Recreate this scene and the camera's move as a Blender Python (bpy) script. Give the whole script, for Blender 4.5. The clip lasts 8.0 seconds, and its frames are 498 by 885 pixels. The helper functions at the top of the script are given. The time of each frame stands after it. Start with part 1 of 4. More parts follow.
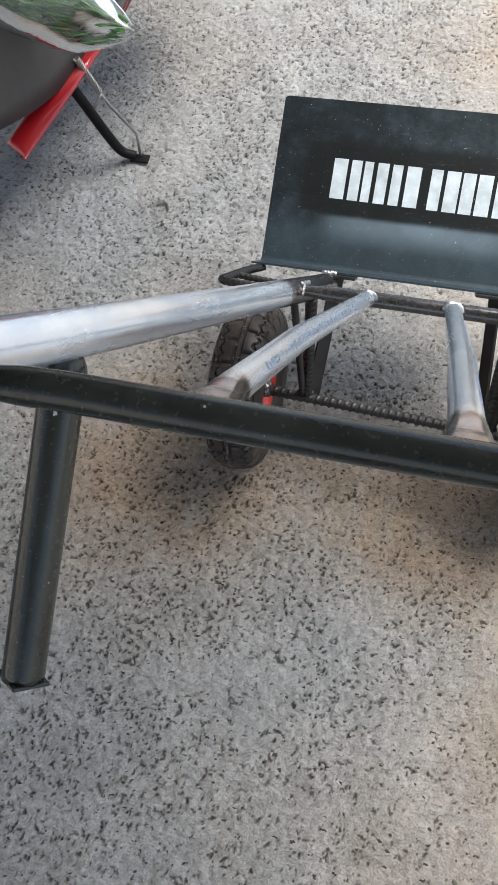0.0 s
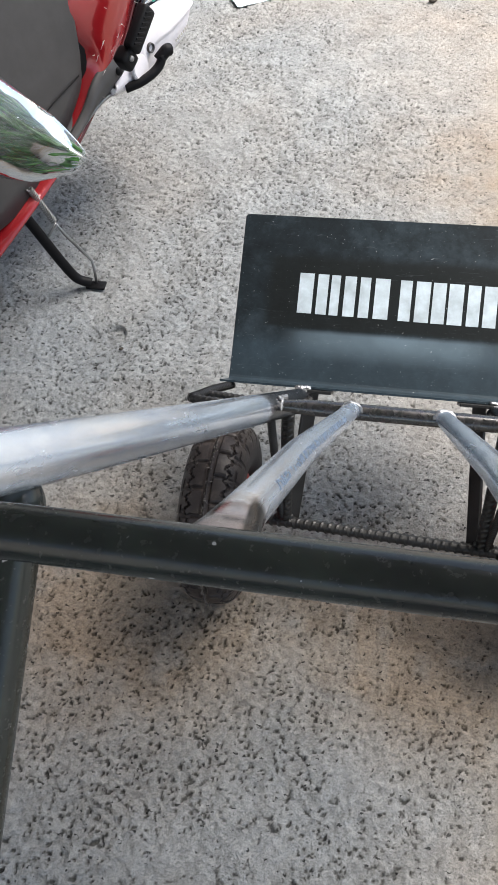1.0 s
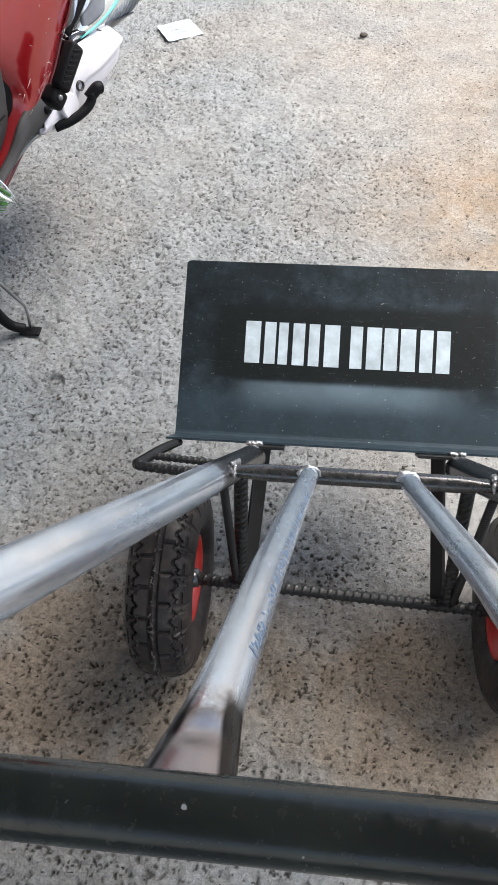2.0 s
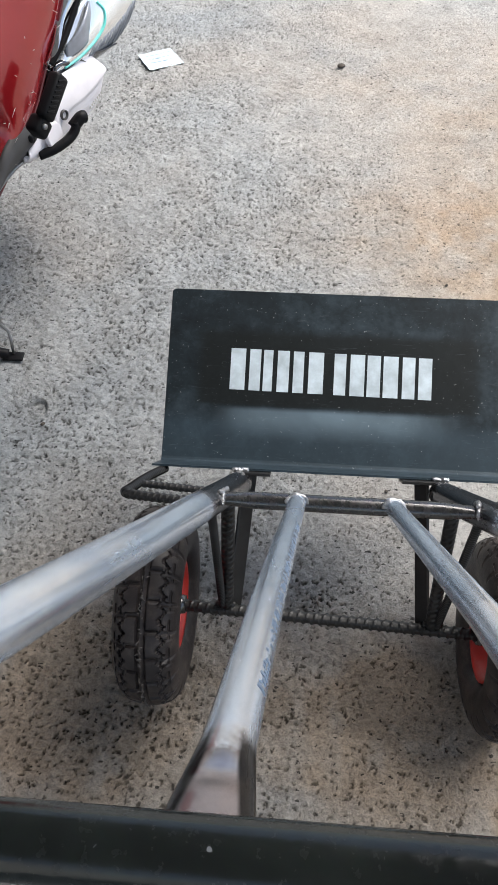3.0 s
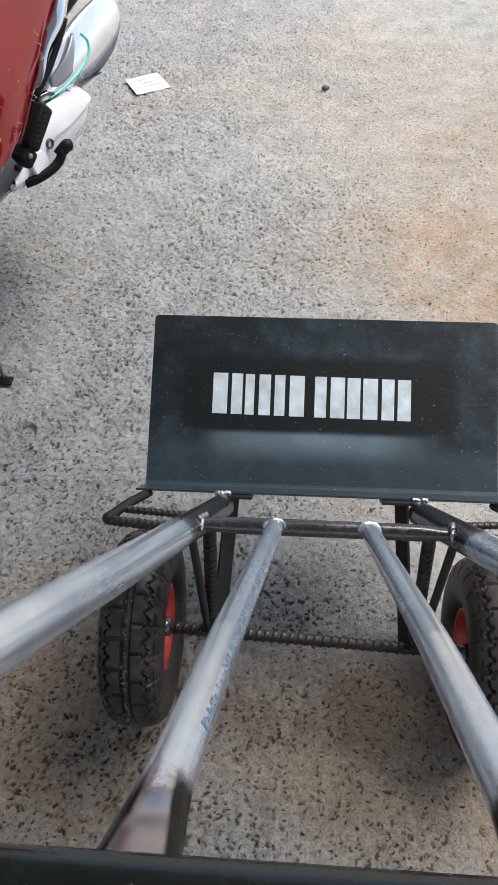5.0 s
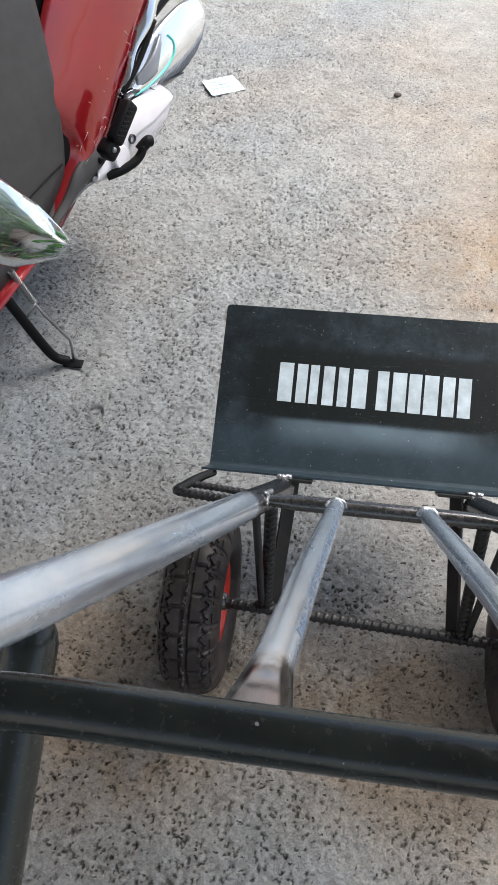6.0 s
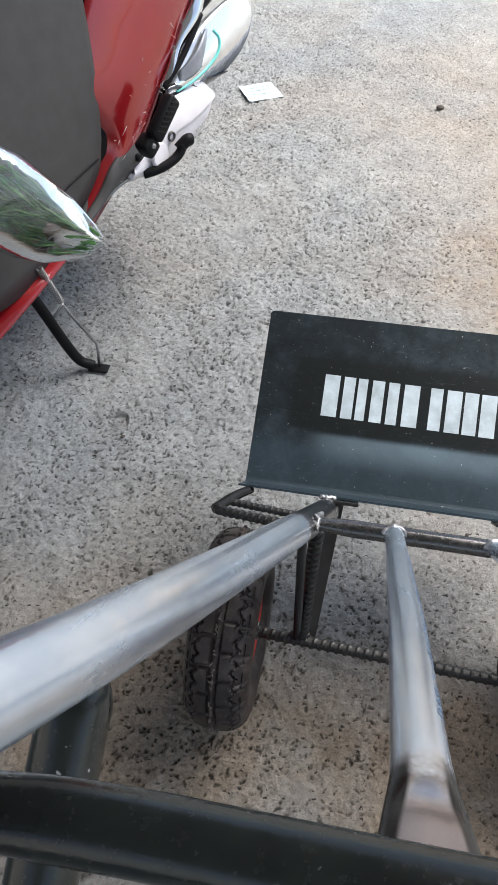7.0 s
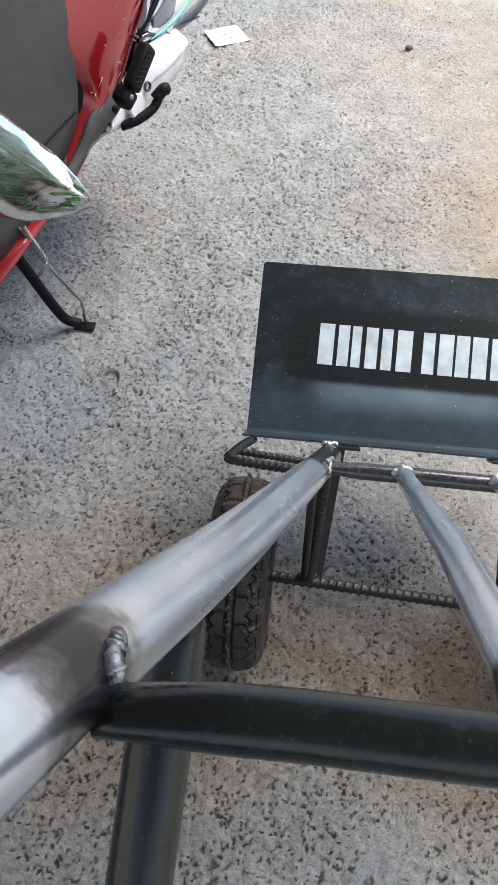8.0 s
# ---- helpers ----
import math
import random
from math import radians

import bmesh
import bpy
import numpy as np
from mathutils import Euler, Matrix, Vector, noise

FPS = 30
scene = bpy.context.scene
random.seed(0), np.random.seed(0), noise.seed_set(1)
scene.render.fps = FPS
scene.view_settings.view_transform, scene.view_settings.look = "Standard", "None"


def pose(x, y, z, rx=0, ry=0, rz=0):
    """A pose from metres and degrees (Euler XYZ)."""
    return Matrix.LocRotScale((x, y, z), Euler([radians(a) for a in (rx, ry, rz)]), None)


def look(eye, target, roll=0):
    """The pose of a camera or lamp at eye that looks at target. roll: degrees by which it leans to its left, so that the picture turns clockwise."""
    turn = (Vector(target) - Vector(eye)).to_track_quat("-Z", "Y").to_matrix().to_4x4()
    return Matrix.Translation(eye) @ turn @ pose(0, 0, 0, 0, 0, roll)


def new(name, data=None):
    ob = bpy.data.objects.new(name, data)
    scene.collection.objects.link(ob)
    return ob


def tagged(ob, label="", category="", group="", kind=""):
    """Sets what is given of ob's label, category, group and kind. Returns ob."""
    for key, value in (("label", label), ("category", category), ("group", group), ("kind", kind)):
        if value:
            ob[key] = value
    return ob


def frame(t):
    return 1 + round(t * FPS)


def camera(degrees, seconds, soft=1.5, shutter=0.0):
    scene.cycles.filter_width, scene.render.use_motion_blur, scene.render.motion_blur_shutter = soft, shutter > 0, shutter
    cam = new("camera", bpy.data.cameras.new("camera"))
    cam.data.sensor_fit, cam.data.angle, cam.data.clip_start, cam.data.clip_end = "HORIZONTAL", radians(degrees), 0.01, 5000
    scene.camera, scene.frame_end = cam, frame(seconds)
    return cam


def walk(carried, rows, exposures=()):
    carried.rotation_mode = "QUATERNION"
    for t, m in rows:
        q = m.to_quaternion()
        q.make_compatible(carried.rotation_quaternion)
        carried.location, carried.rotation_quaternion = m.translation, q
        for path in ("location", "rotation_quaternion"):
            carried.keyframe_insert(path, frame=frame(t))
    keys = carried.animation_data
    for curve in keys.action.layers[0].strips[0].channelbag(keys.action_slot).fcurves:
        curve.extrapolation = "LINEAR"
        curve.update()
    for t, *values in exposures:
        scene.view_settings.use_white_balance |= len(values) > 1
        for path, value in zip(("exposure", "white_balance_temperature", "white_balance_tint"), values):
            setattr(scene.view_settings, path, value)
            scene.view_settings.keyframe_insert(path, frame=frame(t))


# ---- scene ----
cam = camera(36.0, 8.0, soft=1.1)
PATH = [  # seconds, x, y, z, yaw, pitch, roll
    (0, 0.0285, -0.1828, 1.3013, 24.59, -62.60, -11.93),
    (0.5, -0.0022, -0.1768, 1.2675, 24.27, -59.57, -11.35),
    (0.8, -0.0087, -0.1520, 1.2505, 20.14, -56.42, -9.94),
    (1, -0.0161, -0.1368, 1.2142, 15.81, -53.90, -7.19),
    (1.2, -0.0177, -0.1157, 1.2039, 13.44, -52.03, -6.30),
    (1.5, -0.0401, -0.0661, 1.1916, 9.89, -51.41, -4.66),
    (2, -0.0382, -0.0576, 1.1935, 8.61, -52.61, -3.58),
    (3.5, -0.0545, -0.0571, 1.2116, 4.37, -50.70, -0.54),
    (4, -0.0550, -0.0546, 1.2064, 3.72, -50.76, 0.04),
    (5.3, -0.0194, -0.0555, 1.2348, 6.23, -49.63, -3.01),
    (5.5, -0.0285, -0.0782, 1.2296, 6.54, -48.54, -3.04),
    (6, -0.0469, -0.1132, 1.2521, 10.75, -49.74, -2.94),
    (6.2, -0.0518, -0.1098, 1.2437, 13.85, -49.83, -3.03),
    (6.5, -0.0839, -0.0941, 1.1975, 14.82, -49.12, -2.32),
    (7, -0.1050, -0.0636, 1.1852, 11.73, -48.58, -1.23),
    (7.5, -0.1363, -0.0940, 1.1942, 8.70, -48.77, 1.28),
    (8, -0.1519, -0.0909, 1.2042, 8.10, -52.17, -0.99),
]
walk(cam, [(t, pose(x, y, z, 90 + pitch, 0, yaw) @ pose(0, 0, 0, 0, 0, roll)) for t, x, y, z, yaw, pitch, roll in PATH], [(0.0, 1.06, 6600, 10), (1.0, 0.98, 6500, 10), (2.0, 0.93, 6400, 10), (3.5, 0.68, 6400, 10), (5.5, 0.64, 6450, 10), (6.1, 0.78, 6420, 10), (6.5, 0.82, 6400, 10), (7.2, 0.79, 6400, 10), (8.0, 0.86, 6400, 10)])
# ---- light ----
SUN_DIR = (0.38, 0.29, 1.0)  # towards the bright open side of the yard
world = bpy.data.worlds.new("overcast_sky")
scene.world = world
world.use_nodes = True
wn = world.node_tree
sky = wn.nodes.new("ShaderNodeTexSky")
sky.sky_type = "NISHITA"
sky.sun_disc = False
sky.sun_elevation = radians(64)
sky.sun_rotation = radians(54)
haze = wn.nodes.new("ShaderNodeHueSaturation")  # thin cloud takes the blue out of the sky
haze.inputs["Saturation"].default_value = 0.75
wn.links.new(sky.outputs[0], haze.inputs["Color"])
wn.links.new(haze.outputs[0], wn.nodes["Background"].inputs[0])
wn.nodes["Background"].inputs[1].default_value = 0.12
sun = new("sun", bpy.data.lights.new("sun", "SUN"))
sun.data.energy = 4.8
sun.data.angle = radians(46)
sun.data.color = (1.0, 0.945, 0.875)
sun.matrix_world = look(SUN_DIR, (0, 0, 0))


# ---- materials ----
def material(name, base, rough=0.6, metal=0.0, coat=0.0):
    m = bpy.data.materials.new(name)
    m.use_nodes = True
    b = m.node_tree.nodes["Principled BSDF"]
    b.inputs["Base Color"].default_value = (*base, 1)
    b.inputs["Roughness"].default_value = rough
    b.inputs["Metallic"].default_value = metal
    b.inputs["Coat Weight"].default_value = coat
    return m, m.node_tree, b


def link(nt, a, ao, b, bi):
    nt.links.new(a.outputs[ao], b.inputs[bi])


def coords(nt, kind="Object", scale=(1, 1, 1)):
    tc = nt.nodes.new("ShaderNodeTexCoord")
    mp = nt.nodes.new("ShaderNodeMapping")
    mp.inputs["Scale"].default_value = scale
    nt.links.new(tc.outputs[kind], mp.inputs[0])
    return mp


def noise_tex(nt, vec, scale, detail=4.0, rough=0.55, distortion=0.0):
    n = nt.nodes.new("ShaderNodeTexNoise")
    n.inputs["Scale"].default_value = scale
    n.inputs["Detail"].default_value = detail
    n.inputs["Roughness"].default_value = rough
    n.inputs["Distortion"].default_value = distortion
    nt.links.new(vec.outputs[0], n.inputs["Vector"])
    return n


def ramp(nt, src, so, stops):
    r = nt.nodes.new("ShaderNodeValToRGB")
    el = r.color_ramp.elements
    while len(el) < len(stops):
        el.new(0.5)
    for e, (p, c) in zip(el, stops):
        e.position = p
        e.color = (*c, 1) if len(c) == 3 else c
    nt.links.new(src.outputs[so], r.inputs[0])
    return r


def mix(nt, kind, fac, a, b):
    m = nt.nodes.new("ShaderNodeMix")
    m.data_type = "RGBA"
    m.blend_type = kind
    for sock, v in ((0, fac), (6, a), (7, b)):
        if isinstance(v, (int, float)):
            m.inputs[sock].default_value = v
        elif isinstance(v, tuple):
            m.inputs[sock].default_value = (*v, 1)
        else:
            nt.links.new(v, m.inputs[sock])
    return m.outputs[2]


def bump(nt, bsdf, height, strength, distance, normal=None):
    b = nt.nodes.new("ShaderNodeBump")
    b.inputs["Strength"].default_value = strength
    b.inputs["Distance"].default_value = distance
    nt.links.new(height, b.inputs["Height"])
    if normal:
        nt.links.new(normal.outputs[0], b.inputs["Normal"])
    nt.links.new(b.outputs[0], bsdf.inputs["Normal"])
    return b


def grey(v):
    return (v, v, v)


def worn_metal(name, base, dark, rough, metal, streak=(1, 1, 1), scale=40.0, lo=0.35, hi=0.7, bumps=0.05):
    """Metal with blotchy colour, uneven gloss and fine relief."""
    m, nt, b = material(name, base, rough, metal)
    v = coords(nt, "Object", streak)
    big = noise_tex(nt, v, scale * 0.2, 5, 0.6, 0.3)
    fine = noise_tex(nt, v, scale * 4, 4, 0.6)
    c1 = ramp(nt, big, 0, [(lo, dark), (hi, base)])
    c = mix(nt, "OVERLAY", 0.12, c1.outputs[0], fine.outputs["Color"])
    nt.links.new(c, b.inputs["Base Color"])
    r = ramp(nt, fine, 0, [(0.3, grey(max(rough - 0.12, 0.05))), (0.75, grey(min(rough + 0.15, 1)))])
    nt.links.new(r.outputs[0], b.inputs["Roughness"])
    bump(nt, b, fine.outputs[0], bumps, 0.002)
    return m




def galvanised(name, zones, tints):
    """Galvanised tube, scorched round the welds at zones: (y, half width, softness)."""
    m, nt, b = material(name, (0.62, 0.65, 0.69), 0.30, 0.86)
    v = coords(nt, "Object", (1, 0.16, 1))
    w = coords(nt)
    big = noise_tex(nt, v, 34, 6, 0.65, 0.5)
    smear = noise_tex(nt, w, 16, 5, 0.65, 0.6)
    fine = noise_tex(nt, v, 420, 3, 0.6)
    c1 = ramp(nt, big, 0, [(0.25, (0.70, 0.80, 0.94)), (0.5, (0.80, 0.88, 0.98)), (0.75, (0.90, 0.95, 1.0))])
    c2 = ramp(nt, smear, 0, [(0.34, (0.82, 0.85, 0.90)), (0.62, grey(1.0))])
    col = mix(nt, "MULTIPLY", 1.0, c1.outputs[0], c2.outputs[0])
    col = mix(nt, "OVERLAY", 0.04, col, fine.outputs["Fac"])
    wob = noise_tex(nt, w, 30, 5, 0.7)
    sep = nt.nodes.new("ShaderNodeSeparateXYZ")
    link(nt, w, 0, sep, 0)
    heat = None
    for y, half, soft in zones:
        d = nt.nodes.new("ShaderNodeMath")
        d.operation = "SUBTRACT"
        link(nt, sep, 1, d, 0)
        d.inputs[1].default_value = y
        a = nt.nodes.new("ShaderNodeMath")
        a.operation = "ABSOLUTE"
        link(nt, d, 0, a, 0)
        j = nt.nodes.new("ShaderNodeMath")
        j.operation = "MULTIPLY_ADD"
        link(nt, wob, 0, j, 0)
        j.inputs[1].default_value = soft * 2.4
        link(nt, a, 0, j, 2)
        r = nt.nodes.new("ShaderNodeMapRange")
        r.interpolation_type = "SMOOTHSTEP"
        link(nt, j, 0, r, 0)
        r.inputs[1].default_value = half + soft * 1.2 + soft
        r.inputs[2].default_value = half + soft * 1.2 - soft
        if heat is None:
            heat = r
        else:
            mx = nt.nodes.new("ShaderNodeMath")
            mx.operation = "MAXIMUM"
            link(nt, heat, 0, mx, 0)
            link(nt, r, 0, mx, 1)
            heat = mx
    tint = ramp(nt, heat, 0, [(0.0, grey(1.0)), *tints])
    col = mix(nt, "MULTIPLY", 1.0, col, tint.outputs[0])
    # shade painted into the colour on the flanks of a pinched end
    at = nt.nodes.new("ShaderNodeAttribute")
    at.attribute_name = "flank_shade"
    flank_shade = ramp(nt, at, 2, [(0.25, grey(1.0)), (0.6, grey(0.05))])
    col = mix(nt, "MULTIPLY", 1.0, col, flank_shade.outputs[0])
    nt.links.new(col, b.inputs["Base Color"])
    rr = ramp(nt, big, 0, [(0.3, grey(0.30)), (0.7, grey(0.20))])
    nt.links.new(rr.outputs[0], b.inputs["Roughness"])
    bump(nt, b, fine.outputs[0], 0.02, 0.0006)
    return m


GALV_RAIL = galvanised("galvanised_rail", [(0.12, 0.182, 0.026), (-0.696, 0.026, 0.022)], [(0.3, (0.92, 0.88, 0.85)), (0.6, (0.38, 0.33, 0.31)), (0.95, (0.085, 0.073, 0.07))])
GALV_MID = galvanised("galvanised_middle_tube", [(-0.695, 0.058, 0.030)], [(0.3, (0.93, 0.86, 0.80)), (0.6, (0.34, 0.26, 0.22)), (0.85, (0.52, 0.41, 0.36)), (1.0, (0.45, 0.35, 0.31))])
BLACK_TUBE = worn_metal("black_painted_tube", (0.022, 0.027, 0.023), (0.007, 0.008, 0.008), 0.20, 0.0, (1, 1, 1), 60)
BLACK_TUBE.node_tree.nodes["Principled BSDF"].inputs["Specular IOR Level"].default_value = 0.45


def add_specks(mat, scale, amount):
    """Tiny pale paint specks over a dark paint."""
    nt = mat.node_tree
    b = nt.nodes["Principled BSDF"]
    old = b.inputs["Base Color"].links[0].from_socket
    sp = noise_tex(nt, coords(nt), scale, 2, 0.5)
    r = ramp(nt, sp, 0, [(0.735, (0, 0, 0)), (0.76, grey(amount))])
    nt.links.new(mix(nt, "ADD", 1.0, old, r.outputs[0]), b.inputs["Base Color"])


add_specks(BLACK_TUBE, 170, 0.35)
MILL = worn_metal("mill_scale_steel", (0.15, 0.15, 0.153), (0.07, 0.068, 0.067), 0.26, 0.85, (1, 1, 1), 24, bumps=0.02)
REBAR = worn_metal("rebar_steel", (0.025, 0.025, 0.025), (0.011, 0.0105, 0.010), 0.42, 0.25, (1, 1, 1), 80)
WELD = worn_metal("weld_bead", (0.66, 0.67, 0.69), (0.22, 0.22, 0.22), 0.35, 0.9, (1, 1, 1), 200, bumps=0.3)
RIM = worn_metal("red_rim_paint", (0.55, 0.03, 0.02), (0.35, 0.02, 0.015), 0.4, 0.0, (1, 1, 1), 40)
STEEL = worn_metal("zinc_hub", (0.35, 0.35, 0.35), (0.2, 0.2, 0.2), 0.4, 0.8, (1, 1, 1), 60)


def plate_material():
    """Dark oily steel sheet with a matt sprayed field, bluer and paler below it, scuffs and specks."""
    m, nt, b = material("dark_plate_paint", (0.02, 0.022, 0.024), 0.4)
    v = coords(nt)
    big = noise_tex(nt, v, 14, 8, 0.72, 0.15)
    cloud = noise_tex(nt, v, 5, 4, 0.6, 0.5)
    fine = noise_tex(nt, v, 240, 3, 0.6)
    speck = noise_tex(nt, v, 300, 2, 0.5)
    scuff = noise_tex(nt, coords(nt, "Object", (1.0, 5.0, 6.0)), 30, 6, 0.75, 1.2)
    steel = ramp(nt, big, 0, [(0.28, (0.006, 0.008, 0.010)), (0.48, (0.014, 0.020, 0.024)), (0.72, (0.042, 0.058, 0.070))])
    field = ramp(nt, big, 0, [(0.3, (0.006, 0.008, 0.008)), (0.7, (0.014, 0.017, 0.018))])
    sep = nt.nodes.new("ShaderNodeSeparateXYZ")
    link(nt, v, 0, sep, 0)

    def step(sock, lo, hi):
        r = nt.nodes.new("ShaderNodeMapRange")
        r.interpolation_type = "SMOOTHSTEP"
        link(nt, sep, sock, r, 0)
        r.inputs[1].default_value = lo
        r.inputs[2].default_value = hi
        return r

    def times(a, c):
        q = nt.nodes.new("ShaderNodeMath")
        q.operation = "MULTIPLY"
        link(nt, a, 0, q, 0)
        if isinstance(c, float):
            q.inputs[1].default_value = c
        else:
            link(nt, c, 0, q, 1)
        return q
    inside = times(times(step(2, 0.104, 0.112), step(2, 0.235, 0.215)), times(step(0, -0.225, -0.200), step(0, 0.245, 0.205)))
    col = mix(nt, "MIX", inside.outputs[0], steel.outputs[0], field.outputs[0])
    # bluer towards the fold
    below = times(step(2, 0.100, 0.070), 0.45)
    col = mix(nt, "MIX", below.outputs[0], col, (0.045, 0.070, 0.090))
    # pale blue band along the lower side of the field, fading downwards and sideways
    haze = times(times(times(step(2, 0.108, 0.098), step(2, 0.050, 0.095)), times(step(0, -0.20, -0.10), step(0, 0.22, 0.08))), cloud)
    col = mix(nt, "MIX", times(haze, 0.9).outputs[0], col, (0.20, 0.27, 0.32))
    s1 = ramp(nt, speck, 0, [(0.72, (0, 0, 0)), (0.76, (0.45, 0.46, 0.46))])
    col = mix(nt, "ADD", 0.6, col, s1.outputs[0])
    s2 = ramp(nt, scuff, 0, [(0.60, (0, 0, 0)), (0.80, (0.10, 0.11, 0.12))])
    col = mix(nt, "ADD", 0.7, col, s2.outputs[0])
    nt.links.new(col, b.inputs["Base Color"])
    r = ramp(nt, big, 0, [(0.3, grey(0.55)), (0.7, grey(0.36))])
    nt.links.new(r.outputs[0], b.inputs["Roughness"])
    b.inputs["Metallic"].default_value = 0.10
    b.inputs["Specular IOR Level"].default_value = 0.20
    bump(nt, b, fine.outputs[0], 0.08, 0.001)
    return m


PLATE = plate_material()


def rubber_material():
    m, nt, b = material("tyre_rubber", (0.018, 0.017, 0.017), 0.45)
    b.inputs["Specular IOR Level"].default_value = 0.3
    v = coords(nt)
    big = noise_tex(nt, v, 34, 8, 0.75)
    fine = noise_tex(nt, v, 300, 3, 0.6)
    c = ramp(nt, big, 0, [(0.30, (0.012, 0.010, 0.010)), (0.52, (0.027, 0.022, 0.021)), (0.74, (0.085, 0.068, 0.058))])
    nt.links.new(c.outputs[0], b.inputs["Base Color"])
    bump(nt, b, big.outputs[0], 0.35, 0.002)
    return m


RUBBER = rubber_material()


def floor_material():
    """Weathered concrete: sandy paste, grit, small pits darkened for dirt and shade, broad faint stains."""
    m, nt, b = material("rough_concrete", (0.4, 0.38, 0.35), 0.93)
    v = coords(nt)
    broad = noise_tex(nt, v, 1.6, 4, 0.55, 0.3)
    mid = noise_tex(nt, v, 9, 6, 0.65)
    lump = noise_tex(nt, v, 95, 3, 0.6)
    grain = noise_tex(nt, v, 330, 4, 0.75)
    bend = noise_tex(nt, v, 120, 4, 0.7)
    off = mix(nt, "ADD", 0.012, (0, 0, 0), bend.outputs["Color"])

    def chips(scale, squash):
        add = nt.nodes.new("ShaderNodeVectorMath")
        add.operation = "ADD"
        nt.links.new(coords(nt, "Object", squash).outputs[0], add.inputs[0])
        nt.links.new(off, add.inputs[1])
        cells = nt.nodes.new("ShaderNodeTexVoronoi")
        cells.inputs["Scale"].default_value = scale
        nt.links.new(add.outputs[0], cells.inputs["Vector"])
        pick = nt.nodes.new("ShaderNodeSeparateColor")
        nt.links.new(cells.outputs["Color"], pick.inputs[0])
        return cells, pick

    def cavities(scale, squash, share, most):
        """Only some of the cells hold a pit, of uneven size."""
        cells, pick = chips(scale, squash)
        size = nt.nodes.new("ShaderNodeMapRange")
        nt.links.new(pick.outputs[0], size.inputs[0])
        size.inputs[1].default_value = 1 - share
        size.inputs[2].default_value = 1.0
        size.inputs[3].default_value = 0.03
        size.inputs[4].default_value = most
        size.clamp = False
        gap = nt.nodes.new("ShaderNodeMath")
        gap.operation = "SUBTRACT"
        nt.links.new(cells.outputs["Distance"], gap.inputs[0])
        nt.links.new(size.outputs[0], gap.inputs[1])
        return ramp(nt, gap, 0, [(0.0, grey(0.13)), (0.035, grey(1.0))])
    # dirt and the shade inside the pits are both painted into the colour
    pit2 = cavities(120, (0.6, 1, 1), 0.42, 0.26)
    pit_dark = nt.nodes.new("ShaderNodeAttribute")
    pit_dark.attribute_name = "pit"
    pit = ramp(nt, pit_dark, 2, [(0.0, grey(1.0)), (0.80, grey(0.31))])
    flake_cells, flake_pick = chips(170, (0.7, 1, 1))
    flake = ramp(nt, flake_pick, 1, [(0.0, grey(0.88)), (1.0, grey(1.10))])
    warm = ramp(nt, broad, 0, [(0.34, (0.40, 0.42, 0.43)), (0.52, (0.43, 0.43, 0.42)), (0.68, (0.45, 0.425, 0.395))])
    wear = nt.nodes.new("ShaderNodeAttribute")
    wear.attribute_name = "worn"
    skin = ramp(nt, wear, 2, [(0.20, (1.05, 1.01, 0.96)), (0.90, (0.88, 0.90, 0.915))])
    tone = ramp(nt, mid, 0, [(0.28, grey(0.80)), (0.72, grey(1.12))])
    lumps = ramp(nt, lump, 0, [(0.32, grey(0.78)), (0.5, grey(1.0)), (0.68, grey(1.12))])
    g = ramp(nt, grain, 0, [(0.34, grey(0.66)), (0.5, grey(1.0)), (0.68, grey(1.24))])
    c = mix(nt, "MULTIPLY", 1.0, warm.outputs[0], tone.outputs[0])
    c = mix(nt, "MULTIPLY", 1.0, c, skin.outputs[0])
    c = mix(nt, "MULTIPLY", 0.7, c, lumps.outputs[0])
    c = mix(nt, "MULTIPLY", 0.7, c, g.outputs[0])
    c = mix(nt, "MULTIPLY", 0.7, c, flake.outputs[0])
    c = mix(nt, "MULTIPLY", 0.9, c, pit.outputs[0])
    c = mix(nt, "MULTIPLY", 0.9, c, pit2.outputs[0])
    soil = nt.nodes.new("ShaderNodeAttribute")
    soil.attribute_name = "earth"
    c = mix(nt, "MULTIPLY", soil.outputs["Fac"], c, (0.87, 0.70, 0.55))
    nt.links.new(c, b.inputs["Base Color"])
    relief = None
    for src, strength, dist in ((pit2, 1.0, 0.004), (flake, 0.8, 0.005), (lumps, 0.8, 0.010), (g, 1.0, 0.004)):
        relief = bump(nt, b, src.outputs[0], strength, dist, relief)
    return m


FLOOR = floor_material()


def plain(name, base, rough=0.5, metal=0.0, coat=0.0, var=0.15, scale=30):
    m, nt, b = material(name, base, rough, metal, coat)
    v = coords(nt)
    n = noise_tex(nt, v, scale, 5, 0.6)
    c = ramp(nt, n, 0, [(0.3, tuple(x * (1 - var) for x in base)), (0.7, tuple(min(1, x * (1 + var)) for x in base))])
    nt.links.new(c.outputs[0], b.inputs["Base Color"])
    return m


RUBBER_GREY = plain("pale_rubber", (0.11, 0.10, 0.092), 0.8, var=0.3)


